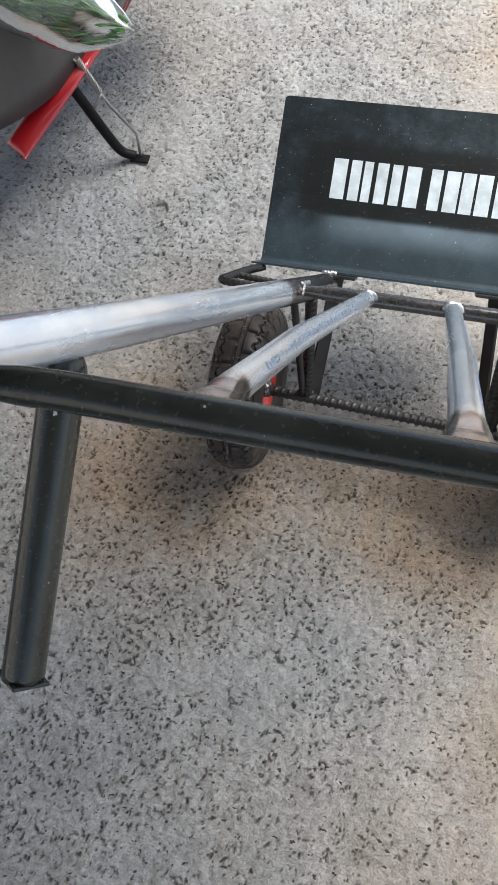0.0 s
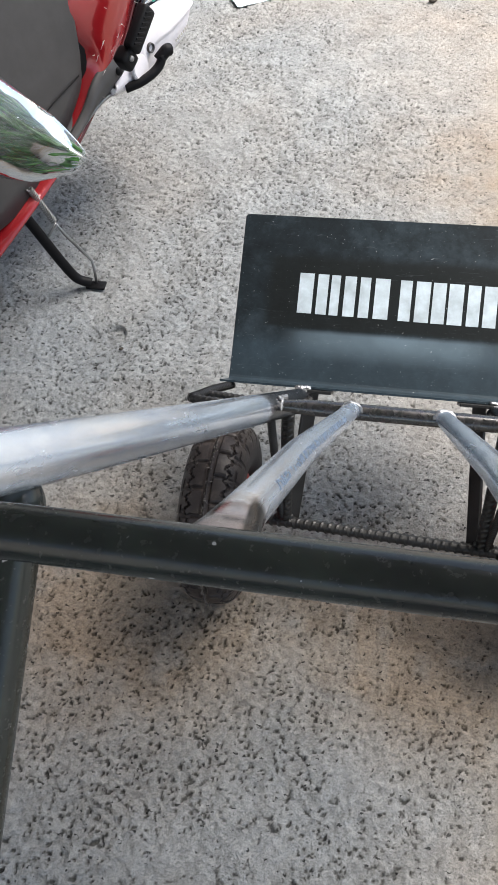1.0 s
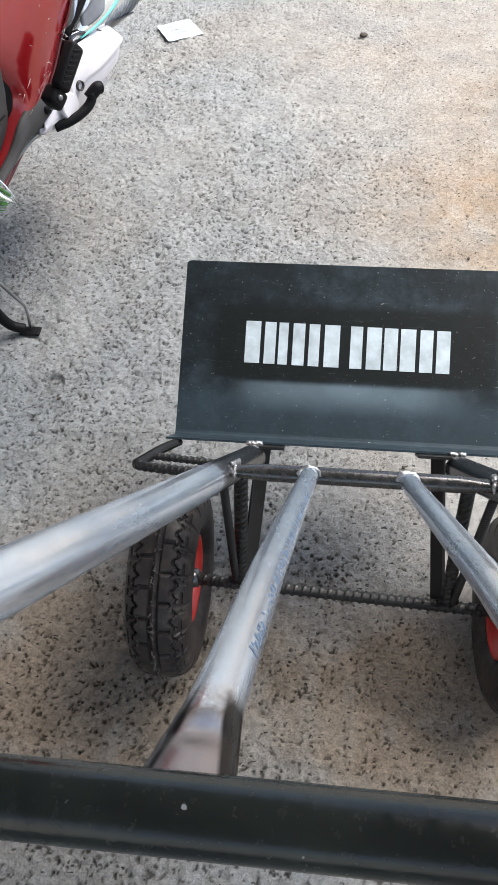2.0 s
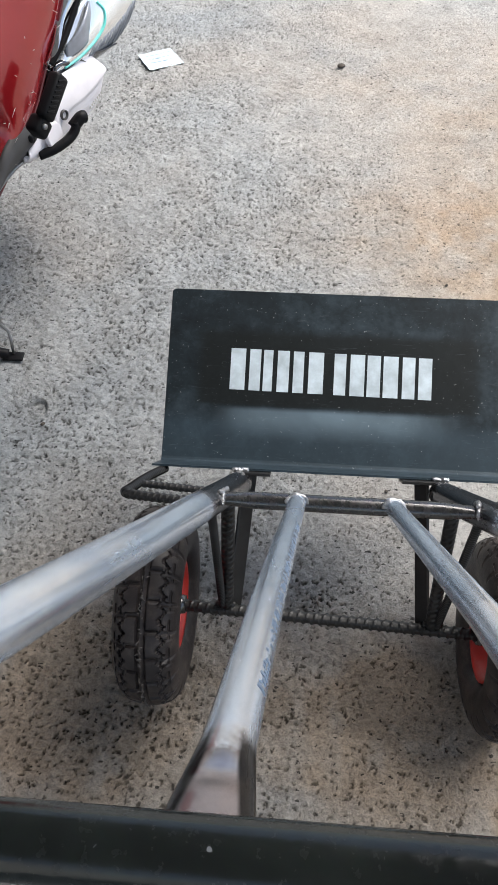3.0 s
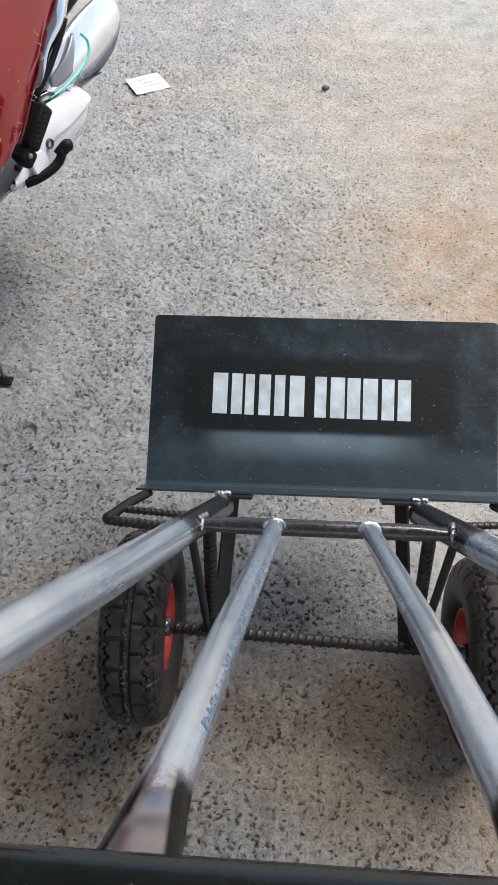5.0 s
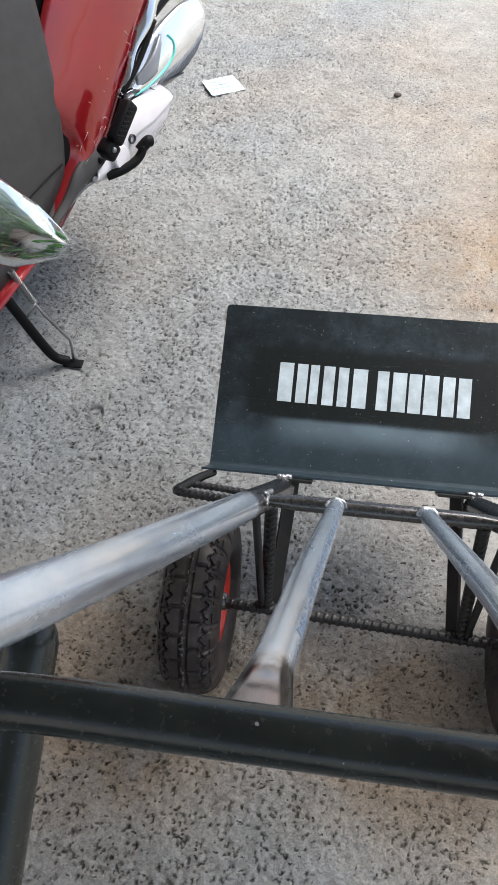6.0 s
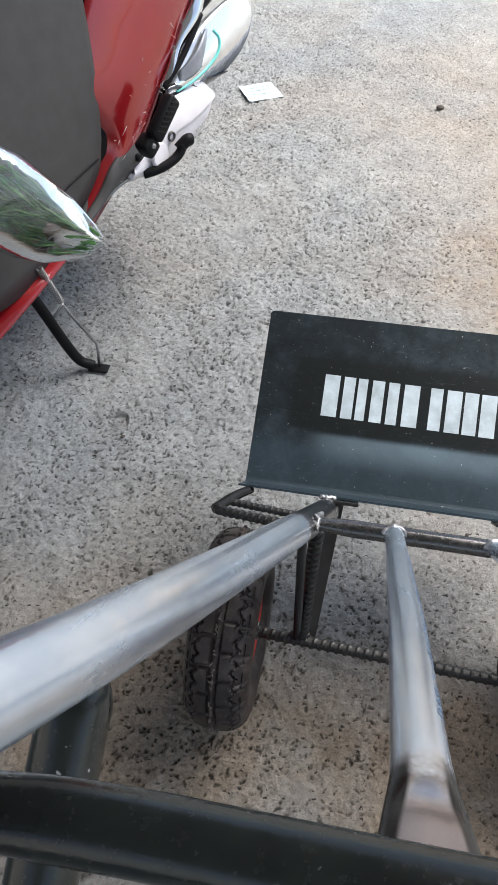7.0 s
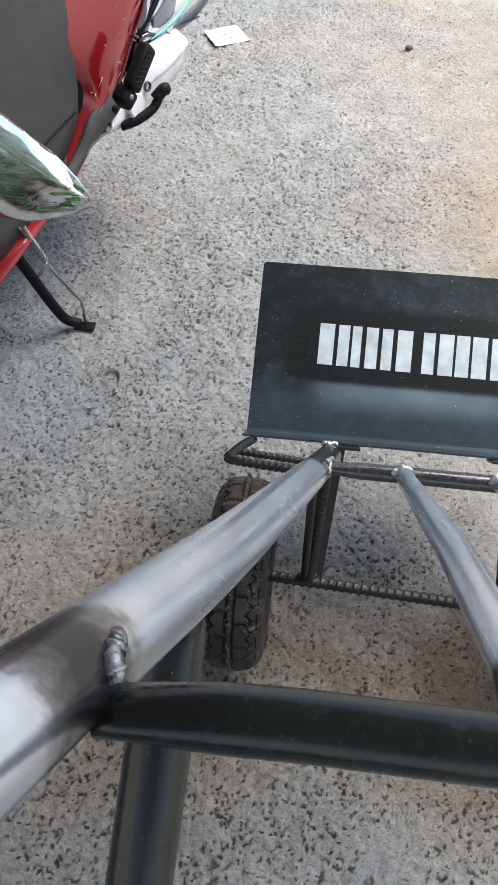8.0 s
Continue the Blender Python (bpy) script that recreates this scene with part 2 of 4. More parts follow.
def film_material():
    m, nt, b = material("clear_film", (0.9, 0.95, 0.95), 0.06)
    b.inputs["Transmission Weight"].default_value = 0.0
    tr = nt.nodes.new("ShaderNodeBsdfTransparent")
    mx = nt.nodes.new("ShaderNodeMixShader")
    n = noise_tex(nt, coords(nt, "Object", (1, 1, 3)), 9, 4, 0.6, 0.4)
    r = ramp(nt, n, 0, [(0.40, grey(0.04)), (0.72, grey(0.22))])
    link(nt, r, 0, mx, 0)
    link(nt, tr, 0, mx, 1)
    link(nt, b, 0, mx, 2)
    gloss = nt.nodes.new("ShaderNodeBsdfGlossy")
    gloss.inputs["Color"].default_value = (0.95, 0.98, 1.0, 1)
    gloss.inputs["Roughness"].default_value = 0.10
    fr = nt.nodes.new("ShaderNodeFresnel")
    fr.inputs["IOR"].default_value = 1.9
    bm_ = bump(nt, b, n.outputs[0], 0.14, 0.02)
    link(nt, bm_, 0, gloss, "Normal")
    both = nt.nodes.new("ShaderNodeMixShader")
    link(nt, fr, 0, both, 0)
    link(nt, mx, 0, both, 1)
    link(nt, gloss, 0, both, 2)
    nt.links.new(both.outputs[0], nt.nodes["Material Output"].inputs[0])
    return m


FILM = film_material()
STENCIL = plain("white_stencil_paint", (0.45, 0.52, 0.56), 0.7, var=0.22, scale=45)
INK = plain("grey_print", (0.26, 0.34, 0.46), 0.5, 0.5, var=0.3, scale=150)
SCRATCH = plain("pale_scratch", (0.6, 0.5, 0.48), 0.7)
PAPER_INK = plain("pale_blue_print", (0.32, 0.41, 0.51), 0.8)
RED = plain("red_scooter_paint", (0.30, 0.010, 0.014), 0.22, 0.2, 1.0, 0.1, 8)
GREY_PLASTIC = plain("grey_plastic", (0.055, 0.052, 0.052), 0.5, var=0.12)
BLACK_PLASTIC = plain("black_plastic", (0.006, 0.006, 0.007), 0.5)
BLACK_PLASTIC.node_tree.nodes["Principled BSDF"].inputs["Specular IOR Level"].default_value = 0.14
WHITE_COVER = plain("silver_white_cover", (0.80, 0.77, 0.80), 0.35, 0.1, var=0.05)
DARK_CHROME = plain("dark_chrome", (0.12, 0.12, 0.13), 0.15, 1.0, var=0.2)
CHROME = plain("chrome", (0.75, 0.77, 0.78), 0.12, 1.0, var=0.04)
PAPER = plain("paper", (0.46, 0.56, 0.61), 0.8, var=0.05)
LENS = plain("clear_lamp_lens", (0.86, 0.89, 0.90), 0.14, 0.75, 1.0, 0.10, 12)
TURQ = plain("turquoise_trim", (0.16, 0.66, 0.60), 0.3)
LAMP_SHADE = plain("smoky_lamp_plastic", (0.28, 0.30, 0.34), 0.25, 0.2)
DARK_RED = plain("dark_red_edge", (0.10, 0.006, 0.008), 0.3, 0.1, 0.8)
LEAF = plain("green_stems", (0.05, 0.15, 0.030), 0.45, var=0.4, scale=60)
STONE = plain("small_stone", (0.07, 0.06, 0.05), 0.9, var=0.3, scale=80)
# surfaces of the unseen light-blocking walls and roof
WALL = plain("unseen_wall", (0.55, 0.53, 0.50), 0.9, var=0.1, scale=4)
ROOFING = plain("unseen_roof", (0.24, 0.245, 0.25), 0.6, var=0.1, scale=5)


# ---- mesh helpers ----
def mesh_object(name, bm, mat, smooth=True):
    me = bpy.data.meshes.new(name)
    bm.normal_update()
    bm.to_mesh(me)
    bm.free()
    if smooth:
        for p in me.polygons:
            p.use_smooth = True
    me.materials.append(mat)
    return new(name, me)


def part(name, bm, mat, parent, label="", smooth=True):
    ob = mesh_object(name, bm, mat, smooth)
    ob.parent = parent
    return tagged(ob, label)


def thing(name, m, label, category, group="", kind=""):
    ob = new(name)
    ob.matrix_world = m
    return tagged(ob, label, category, group, kind)


def box(bm, size, m=Matrix(), bevel=0.0, seg=2):
    made = bmesh.ops.create_cube(bm, size=1.0, matrix=m @ Matrix.Diagonal((*size, 1)))
    if bevel:
        edges = {e for v in made["verts"] for e in v.link_edges}
        bmesh.ops.bevel(bm, geom=list(edges), offset=bevel, segments=seg, affect="EDGES", profile=0.5)
    return bm


def frames(pts):
    pts = [Vector(p) for p in pts]
    tan = []
    for i in range(len(pts)):
        a, b = pts[max(i - 1, 0)], pts[min(i + 1, len(pts) - 1)]
        tan.append((b - a).normalized())
    ref = Vector((0, 0, 1)) if abs(tan[0].z) < 0.9 else Vector((1, 0, 0))
    side = tan[0].cross(ref).normalized()
    out = []
    for p, t in zip(pts, tan):
        side = (side - t * side.dot(t)).normalized()
        out.append((p, side, t.cross(side)))
    return out


def tube(bm, pts, r, seg=20, caps=True, shape=None):
    """A round bar along pts. shape(i, angle) returns the radius at ring i."""
    rings = []
    for i, (p, s, u) in enumerate(frames(pts)):
        ring = []
        for k in range(seg):
            a = 2 * math.pi * k / seg
            rad = shape(i, a) if shape else r
            ra, rb = rad if isinstance(rad, tuple) else (rad, rad)
            ring.append(bm.verts.new(p + s * (math.cos(a) * ra) + u * (math.sin(a) * rb)))
        rings.append(ring)
    for a, b in zip(rings, rings[1:]):
        for k in range(seg):
            bm.faces.new((a[k], a[(k + 1) % seg], b[(k + 1) % seg], b[k]))
    if caps:
        bm.faces.new(rings[0][::-1])
        bm.faces.new(rings[-1])
    return bm


def resample(pts, step):
    pts = [Vector(p) for p in pts]
    out = [pts[0]]
    for a, b in zip(pts, pts[1:]):
        n = max(1, int((b - a).length / step))
        out += [a.lerp(b, (k + 1) / n) for k in range(n)]
    return out


def smooth_path(pts, n=8):
    """A soft curve through the points."""
    pts = [Vector(p) for p in pts]
    ext = [2 * pts[0] - pts[1]] + pts + [2 * pts[-1] - pts[-2]]
    out = []
    for i in range(1, len(ext) - 2):
        a, b, c, d = ext[i - 1:i + 3]
        for k in range(n):
            t = k / n
            out.append(0.5 * ((2 * b) + (c - a) * t + (2 * a - 5 * b + 4 * c - d) * t * t + (3 * b - a - 3 * c + d) * t ** 3))
    return out + [pts[-1]]


def rebar(bm, pts, r, pitch=0.009):
    """Ribbed steel bar: slanted ribs and two lengthwise ridges."""
    path = resample(pts, pitch / 14)
    along = [0.0]
    for a, b in zip(path, path[1:]):
        along.append(along[-1] + (b - a).length)

    def shape(i, a):
        half = 0.5 * (math.sin(a) < 0)
        ph = (along[i] / pitch + 0.42 * math.cos(a) + half) % 1.0
        rib = max(0.0, 1 - abs(ph - 0.5) / 0.13) * min(1.0, abs(math.sin(a)) * 1.8)
        ridge = max(0.0, 1 - abs(math.sin(a)) / 0.28)
        return r * (0.87 + 0.20 * min(1, rib * 1.8) + 0.18 * min(1, ridge * 2))
    return tube(bm, path, r, 20, True, shape)


def revolve(bm, profile, seg=48, axis_x=True, closed=True, warp=None):
    """Turn (x, radius) pairs round the x axis."""
    rings = []
    n = len(profile)
    for k in range(seg):
        a = 2 * math.pi * k / seg
        ring = []
        for j, (x, rad) in enumerate(profile):
            rr = warp(k, j, x, rad) if warp else rad
            ring.append(bm.verts.new((x, rr * math.cos(a), rr * math.sin(a))))
        rings.append(ring)
    last = n if closed else n - 1
    for k in range(seg):
        a, b = rings[k], rings[(k + 1) % seg]
        for j in range(last):
            bm.faces.new((a[j], b[j], b[(j + 1) % n], a[(j + 1) % n]))
    bmesh.ops.recalc_face_normals(bm, faces=bm.faces)
    return bm


def bead(bm, at, r, rnd, length=0.02, axis=(1, 0, 0)):
    """A lumpy weld bead."""
    ax = Vector(axis).normalized()
    n = 14
    pts = [Vector(at) + ax * length * (k / (n - 1) - 0.5) + Vector([rnd.uniform(-1, 1) * r * 0.22 for _ in range(3)]) for k in range(n)]
    rad = [r * rnd.uniform(0.75, 1.2) * (0.55 if k in (0, n - 1) else 1) for k in range(n)]
    return tube(bm, pts, r, 10, True, lambda i, a: rad[i] * (1 + 0.12 * math.sin(3 * a + i)))


# ---- the yard ----
def value_noise(x, y, cell, rng, size=256):
    """Smooth random field over x, y with features of the given size."""
    table = rng.random((size, size))
    gx, gy = x / cell + 1000.0, y / cell + 1000.0
    ix, iy = np.floor(gx).astype(int), np.floor(gy).astype(int)
    fx, fy = gx - ix, gy - iy
    fx, fy = fx * fx * (3 - 2 * fx), fy * fy * (3 - 2 * fy)
    a, b = table[ix % size, iy % size], table[(ix + 1) % size, iy % size]
    c, d = table[ix % size, (iy + 1) % size], table[(ix + 1) % size, (iy + 1) % size]
    return (a * (1 - fx) + b * fx) * (1 - fy) + (c * (1 - fx) + d * fx) * fy


# brown earthy stains on the concrete: x, y, half widths, strength
EARTHY = [(-0.40, 0.37, 0.20, 0.20, 1.5), (0.16, 0.36, 0.32, 0.15, 1.5), (0.46, 1.50, 0.26, 0.28, 1.0), (0.10, 1.62, 0.28, 0.20, 0.45), (0.50, 2.1, 0.35, 0.45, 0.55), (0.42, 0.02, 0.26, 0.25, 0.8), (0.1, 2.6, 0.6, 0.4, 0.25)]


def ground():
    """One sheet of worn concrete: finely broken near the hand truck, plain far off."""
    rng = np.random.default_rng(7)
    far = np.array([4, 6, 10, 18, 34, 60.0])
    xs = np.r_[-far[::-1] - 1.0, np.arange(-1.30, -0.951, 0.006), np.arange(-0.95, 0.9501, 0.0022), np.arange(0.956, 1.02, 0.006), np.arange(1.026, 1.5, 0.006), far + 1.5]
    ys = np.r_[-far[::-1] - 0.4, np.arange(-0.40, -0.12, 0.0032), np.arange(-0.118, 1.7, 0.0024), np.arange(1.703, 2.6, 0.0032), np.arange(2.605, 3.7, 0.0052), far + 3.7]
    X, Y = np.meshgrid(xs, ys, indexing="ij")
    # relief fades out towards the rim of the fine part
    rim = np.minimum(np.minimum(X + 1.29, 1.48 - X), np.minimum(Y + 0.39, 3.67 - Y))
    near = np.clip(rim / 0.03, 0, 1)
    wx = X + 0.012 * (value_noise(X, Y, 0.03, rng) - 0.5)
    wy = Y + 0.012 * (value_noise(X, Y, 0.03, rng) - 0.5)
    worn = value_noise(X, Y, 0.55, rng) * 0.6 + value_noise(X, Y, 0.23, rng) * 0.4
    worn = 0.58 + 0.42 * np.clip((worn - 0.25) / 0.4, 0.0, 1.0)
    side = np.clip(0.75 - (X - 0.02 * Y) / 0.55, 0.32, 1.0)
    worn = worn * np.where(Y < 0.25, 0.55 + 0.45 * side, side)
    z = 0.006 * (value_noise(X, Y, 0.35, rng) - 0.5) + 0.006 * (value_noise(X, Y, 0.09, rng) - 0.5)
    z += 0.006 * (value_noise(X, Y, 0.045, rng) - 0.5) + worn * (0.0050 * (value_noise(wx, wy, 0.019, rng) - 0.5) + 0.0056 * (value_noise(wx, wy, 0.0105, rng) - 0.5) + 0.0036 * (value_noise(wx, wy, 0.0065, rng) - 0.5))
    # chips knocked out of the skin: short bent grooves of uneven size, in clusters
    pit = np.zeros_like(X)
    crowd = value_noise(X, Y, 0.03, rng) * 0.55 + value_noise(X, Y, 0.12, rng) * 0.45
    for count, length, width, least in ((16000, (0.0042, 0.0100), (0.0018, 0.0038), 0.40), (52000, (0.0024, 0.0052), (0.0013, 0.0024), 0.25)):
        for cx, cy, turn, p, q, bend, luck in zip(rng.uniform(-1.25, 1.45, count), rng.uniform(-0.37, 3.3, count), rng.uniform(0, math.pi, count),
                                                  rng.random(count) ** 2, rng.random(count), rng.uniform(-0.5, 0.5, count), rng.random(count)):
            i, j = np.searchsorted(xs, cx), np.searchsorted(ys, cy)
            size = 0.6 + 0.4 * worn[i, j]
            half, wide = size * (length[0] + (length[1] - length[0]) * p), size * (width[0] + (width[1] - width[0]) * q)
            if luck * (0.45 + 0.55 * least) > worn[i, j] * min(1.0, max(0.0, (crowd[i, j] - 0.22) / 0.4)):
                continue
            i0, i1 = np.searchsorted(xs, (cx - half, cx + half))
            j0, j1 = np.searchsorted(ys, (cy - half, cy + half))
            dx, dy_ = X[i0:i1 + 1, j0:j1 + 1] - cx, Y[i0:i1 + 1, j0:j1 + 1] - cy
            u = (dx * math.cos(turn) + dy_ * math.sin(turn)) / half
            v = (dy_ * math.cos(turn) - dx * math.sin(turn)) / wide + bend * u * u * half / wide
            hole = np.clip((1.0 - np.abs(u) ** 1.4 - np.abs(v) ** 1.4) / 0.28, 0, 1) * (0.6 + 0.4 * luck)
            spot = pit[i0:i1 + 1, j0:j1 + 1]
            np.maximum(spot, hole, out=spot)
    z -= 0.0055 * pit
    hollow = np.hypot((X + 0.606) / 0.026, (Y - 0.974) / 0.030)
    z -= 0.013 * np.clip((1.0 - hollow) / 0.22, 0, 1)
    z = z * near - 0.0012
    n, m = X.shape
    verts = np.stack([X, Y, z], -1).reshape(-1, 3)
    i = np.arange(n - 1)[:, None] * m + np.arange(m - 1)[None]
    quads = np.stack([i, i + m, i + m + 1, i + 1], -1).reshape(-1, 4)
    me = bpy.data.meshes.new("floor")
    me.vertices.add(len(verts))
    me.vertices.foreach_set("co", verts.astype(np.float32).ravel())
    me.loops.add(quads.size)
    me.loops.foreach_set("vertex_index", quads.astype(np.int32).ravel())
    me.polygons.add(len(quads))
    me.polygons.foreach_set("loop_start", np.arange(0, quads.size, 4, dtype=np.int32))
    me.polygons.foreach_set("use_smooth", np.ones(len(quads), dtype=bool))
    me.update(calc_edges=True)
    stain = sum(a * np.exp(-((X - x) / rx) ** 2 - ((Y - y) / ry) ** 2) for x, y, rx, ry, a in EARTHY)
    stain = stain * np.clip(0.35 + 1.3 * (value_noise(X, Y, 0.11, rng) * 0.6 + value_noise(X, Y, 0.03, rng) * 0.4), 0, 1.2)
    earth = me.attributes.new("earth", "FLOAT", "POINT")
    earth.data.foreach_set("value", stain.astype(np.float32).ravel())
    wear = me.attributes.new("worn", "FLOAT", "POINT")
    wear.data.foreach_set("value", worn.astype(np.float32).ravel())
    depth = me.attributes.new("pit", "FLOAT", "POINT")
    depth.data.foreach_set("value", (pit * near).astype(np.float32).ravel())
    me.materials.append(FLOOR)
    return tagged(new("floor", me), "rough grey weathered concrete yard floor with dark pits", "floor", kind="structure")


ground()


# ---- hand truck: x across, y down the frame to the nose, z off the frame ----
TILT = 48.0
CART = pose(0, 0.45, 0.4658, -TILT, 0, 0)
truck = thing("hand_truck", CART, "two-wheeled steel hand truck tilted back on its wheels", "hand truck")
RAIL_R, MID_R, BAR_R = 0.0180, 0.0102, 0.0110
NEAR, NEAR_Z = -0.6814, -0.0109
rnd = random.Random(4)
OUT = {-1: 0.0, 1: 1.0}  # the right side sits a little further out


def rail(sx):
    pts = [(sx * 0.262, -1.02, -0.004), (sx * 0.2255, -0.70, -0.004), (sx * 0.195, -0.46, -0.004), (sx * 0.149, 0.0, -0.004), (sx * 0.131, 0.20, -0.004)]
    r = part("rail", tube(bmesh.new(), smooth_path(pts, 10), RAIL_R, 32), GALV_RAIL, truck, "galvanised steel side tube scorched at the welds")
    for at, rad, length, axis in (((sx * 0.134, 0.000, 0.009), 0.0034, 0.026, (0.2, 1, 0)), ((sx * 0.133, -0.012, 0.002), 0.0030, 0.018, (0, 0.5, 1)),
                                  ((sx * 0.131, 0.221, 0.014), 0.0038, 0.024, (1, 0, 0)),
                                  ((sx * 0.2085, NEAR + 0.002, 0.006), 0.0036, 0.010, (0.25 * sx, 1, 0.1)), ((sx * 0.2065, NEAR - 0.007, 0.003), 0.0036, 0.009, (0.5 * sx, 0.6, 1))):
        part("weld", bead(bmesh.new(), at, rad, rnd, length, axis), WELD, r, "bright lumpy weld")
    r.location.x = 0.026 * OUT[sx]
    # round end cap, dark
    e = bmesh.new()
    tube(e, [(sx * 0.1312, 0.196, -0.004), (sx * 0.1303, 0.208, -0.004)], RAIL_R * 0.97, 32)
    part("end_cap", e, MILL, r, "dark steel tube end")


for sx in (-1, 1):
    rail(sx)


def crossbar(y, z, half, r, mat, label, rise=0.0):
    """A round bar, pinched flat at both ends where it meets the rails."""
    n = 60
    pts = [(-half + 2 * half * k / n, y, z + rise * max(0.0, 1 - min(k, n - k) / n * 2 * half / 0.07) ** 1.5) for k in range(n + 1)]

    def shape(i, a):
        d = min(i, n - i) / n * 2 * half
        k = max(0.0, 1 - d / 0.045)
        k = k * k * (3 - 2 * k)
        return (r * (1 + 0.10 * k), r * (1 - 0.28 * k))
    return part("crossbar", tube(bmesh.new(), pts, r, 28, True, shape), mat, truck, label)


crossbar(NEAR, NEAR_Z, 0.224, BAR_R, BLACK_TUBE, "glossy black painted upper crossbar", -0.003).location.x = 0.013
crossbar(0.0, 0.0, 0.150, 0.0102, MILL, "bare steel lower crossbar").location.x = 0.013


def middle_tube(x_far, x_near):
    """Thin tube, pinched and flared at its upper end."""
    n = 240
    y0, y1 = NEAR + 0.002, -0.004
    pts = [(x_near + (x_far - x_near) * k / n, y0 + (y1 - y0) * k / n, -0.009 * max(0.0, 1 - k / n * 3) + 0.001) for k in range(n + 1)]

    def shape(i, a):
        d = i / n * (y1 - y0)
        k = max(0.0, 1 - d / 0.064)
        k = k * k * (3 - 2 * k)
        dent = 0.42 * max(0.0, abs(math.sin(a)) - 0.45) * max(0.0, 1 - abs(d - 0.027) / 0.011)
        return (MID_R * (1 + 0.42 * k), MID_R * (1 - 0.38 * k - dent))
    body = part("middle_tube", tube(bmesh.new(), pts, MID_R, 32, True, shape), GALV_MID, truck, "thin galvanised tube with a pinched bronze-scorched end")
    # dark reflection of the curved flanks, stored per vertex for the colour
    flank_shade = body.data.attributes.new("flank_shade", "FLOAT", "POINT")
    for i in range(n + 1):
        k = max(0.0, 1 - max(0.0, i / n * (y1 - y0) - 0.034) / 0.028)
        for q in range(32):
            flank_shade.data[i * 32 + q].value = k * max(0.0, min(1.0, (abs(math.cos(2 * math.pi * q / 32)) - 0.56 + 0.30 * min(1.0, (i / n * (y1 - y0)) / 0.05)) / 0.3))
    ring = [(x_far + math.cos(math.pi * k / 15) * 0.0118, -0.0095 + rnd.uniform(-0.0008, 0.0008), math.sin(math.pi * k / 15) * 0.0105) for k in range(16)]
    rad = [0.0029 * rnd.uniform(0.6, 1.3) for _ in ring]
    part("weld", tube(bmesh.new(), ring, 0.002, 8, True, lambda i, a: rad[i]), WELD, body, "bright ring weld")
    # worn print along the flank, too faint to read
    b = bmesh.new()
    y = -0.585
    while y < -0.20:
        w = rnd.choice((0.0015, 0.0022, 0.0032))
        f = (y - y0) / (y1 - y0)
        for lane in (0, 1, 2):
            if rnd.random() < 0.30:
                continue
            a = radians(47 + 9.5 * lane) + rnd.uniform(-0.03, 0.03)
            p = Vector((x_near + (x_far - x_near) * f + math.sin(a) * MID_R, y, math.cos(a) * MID_R + 0.0011 - 0.009 * max(0.0, 1 - 3 * f)))
            box(b, (0.0017, w, 0.0002), Matrix.Translation(p) @ Euler((0, a, 0)).to_matrix().to_4x4())
        y += w + rnd.choice((0.0010, 0.0016, 0.0022, 0.007))
    tagged(part("printed_mark", b, INK, body, "faint grey printed marks", False), kind="stuff")


middle_tube(-0.047, -0.071)
middle_tube(0.064, 0.061)

# ---- nose plate, bent from one sheet ----
W2, FOLD_Y, LIP_Y, PLATE_H, LEAN = 0.262, 0.297, 0.222, 0.276, 9.0
dy, dz = math.sin(radians(LEAN)), math.cos(radians(LEAN))
BASE_Z = 0.0165


def on_plate(u, v, lift=0.0):
    """A point of the plate's inner face: u across, v up from the fold, lift off it."""
    return Vector((u, FOLD_Y + v * dy - lift * dz, BASE_Z + v * dz + lift * dy))


bm = bmesh.new()
th = 0.003
inner = [(LIP_Y, BASE_Z)] + [(FOLD_Y - 0.008 + 0.008 * math.sin(radians(a)), BASE_Z + 0.008 * (1 - math.cos(radians(a)))) for a in (0, 27, 54, 81)]
inner += [tuple(on_plate(0, v)[1:]) for v in (0.05, 0.12, 0.20, PLATE_H)]
outer = [(LIP_Y, BASE_Z - th), (FOLD_Y - 0.008, BASE_Z - th), (FOLD_Y - 0.001, BASE_Z - 0.001), (FOLD_Y + th, BASE_Z + 0.007)]
outer += [tuple(on_plate(0, v, -th)[1:]) for v in (0.12, PLATE_H)]
section = inner + outer[::-1]
cols = [-W2, -W2 + 0.003, -W2 + 0.008, -0.15, 0.0, 0.15, W2 + 0.018, W2 + 0.023, W2 + 0.026]
top_z = on_plate(0, PLATE_H)[2] - 0.01
cut = {0: 0.004, 1: 0.001, 7: 0.001, 8: 0.004}  # rounded upper corners
rings = [[bm.verts.new((u, y, z - cut.get(k, 0.0) * (z > top_z))) for y, z in section] for k, u in enumerate(cols)]
n = len(section)
for a, b in zip(rings, rings[1:]):
    for k in range(n):
        bm.faces.new((a[k], a[(k + 1) % n], b[(k + 1) % n], b[k]))
bm.faces.new(rings[0][::-1])
bm.faces.new(rings[-1])
bmesh.ops.recalc_face_normals(bm, faces=bm.faces)
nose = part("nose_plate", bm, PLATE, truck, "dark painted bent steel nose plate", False)

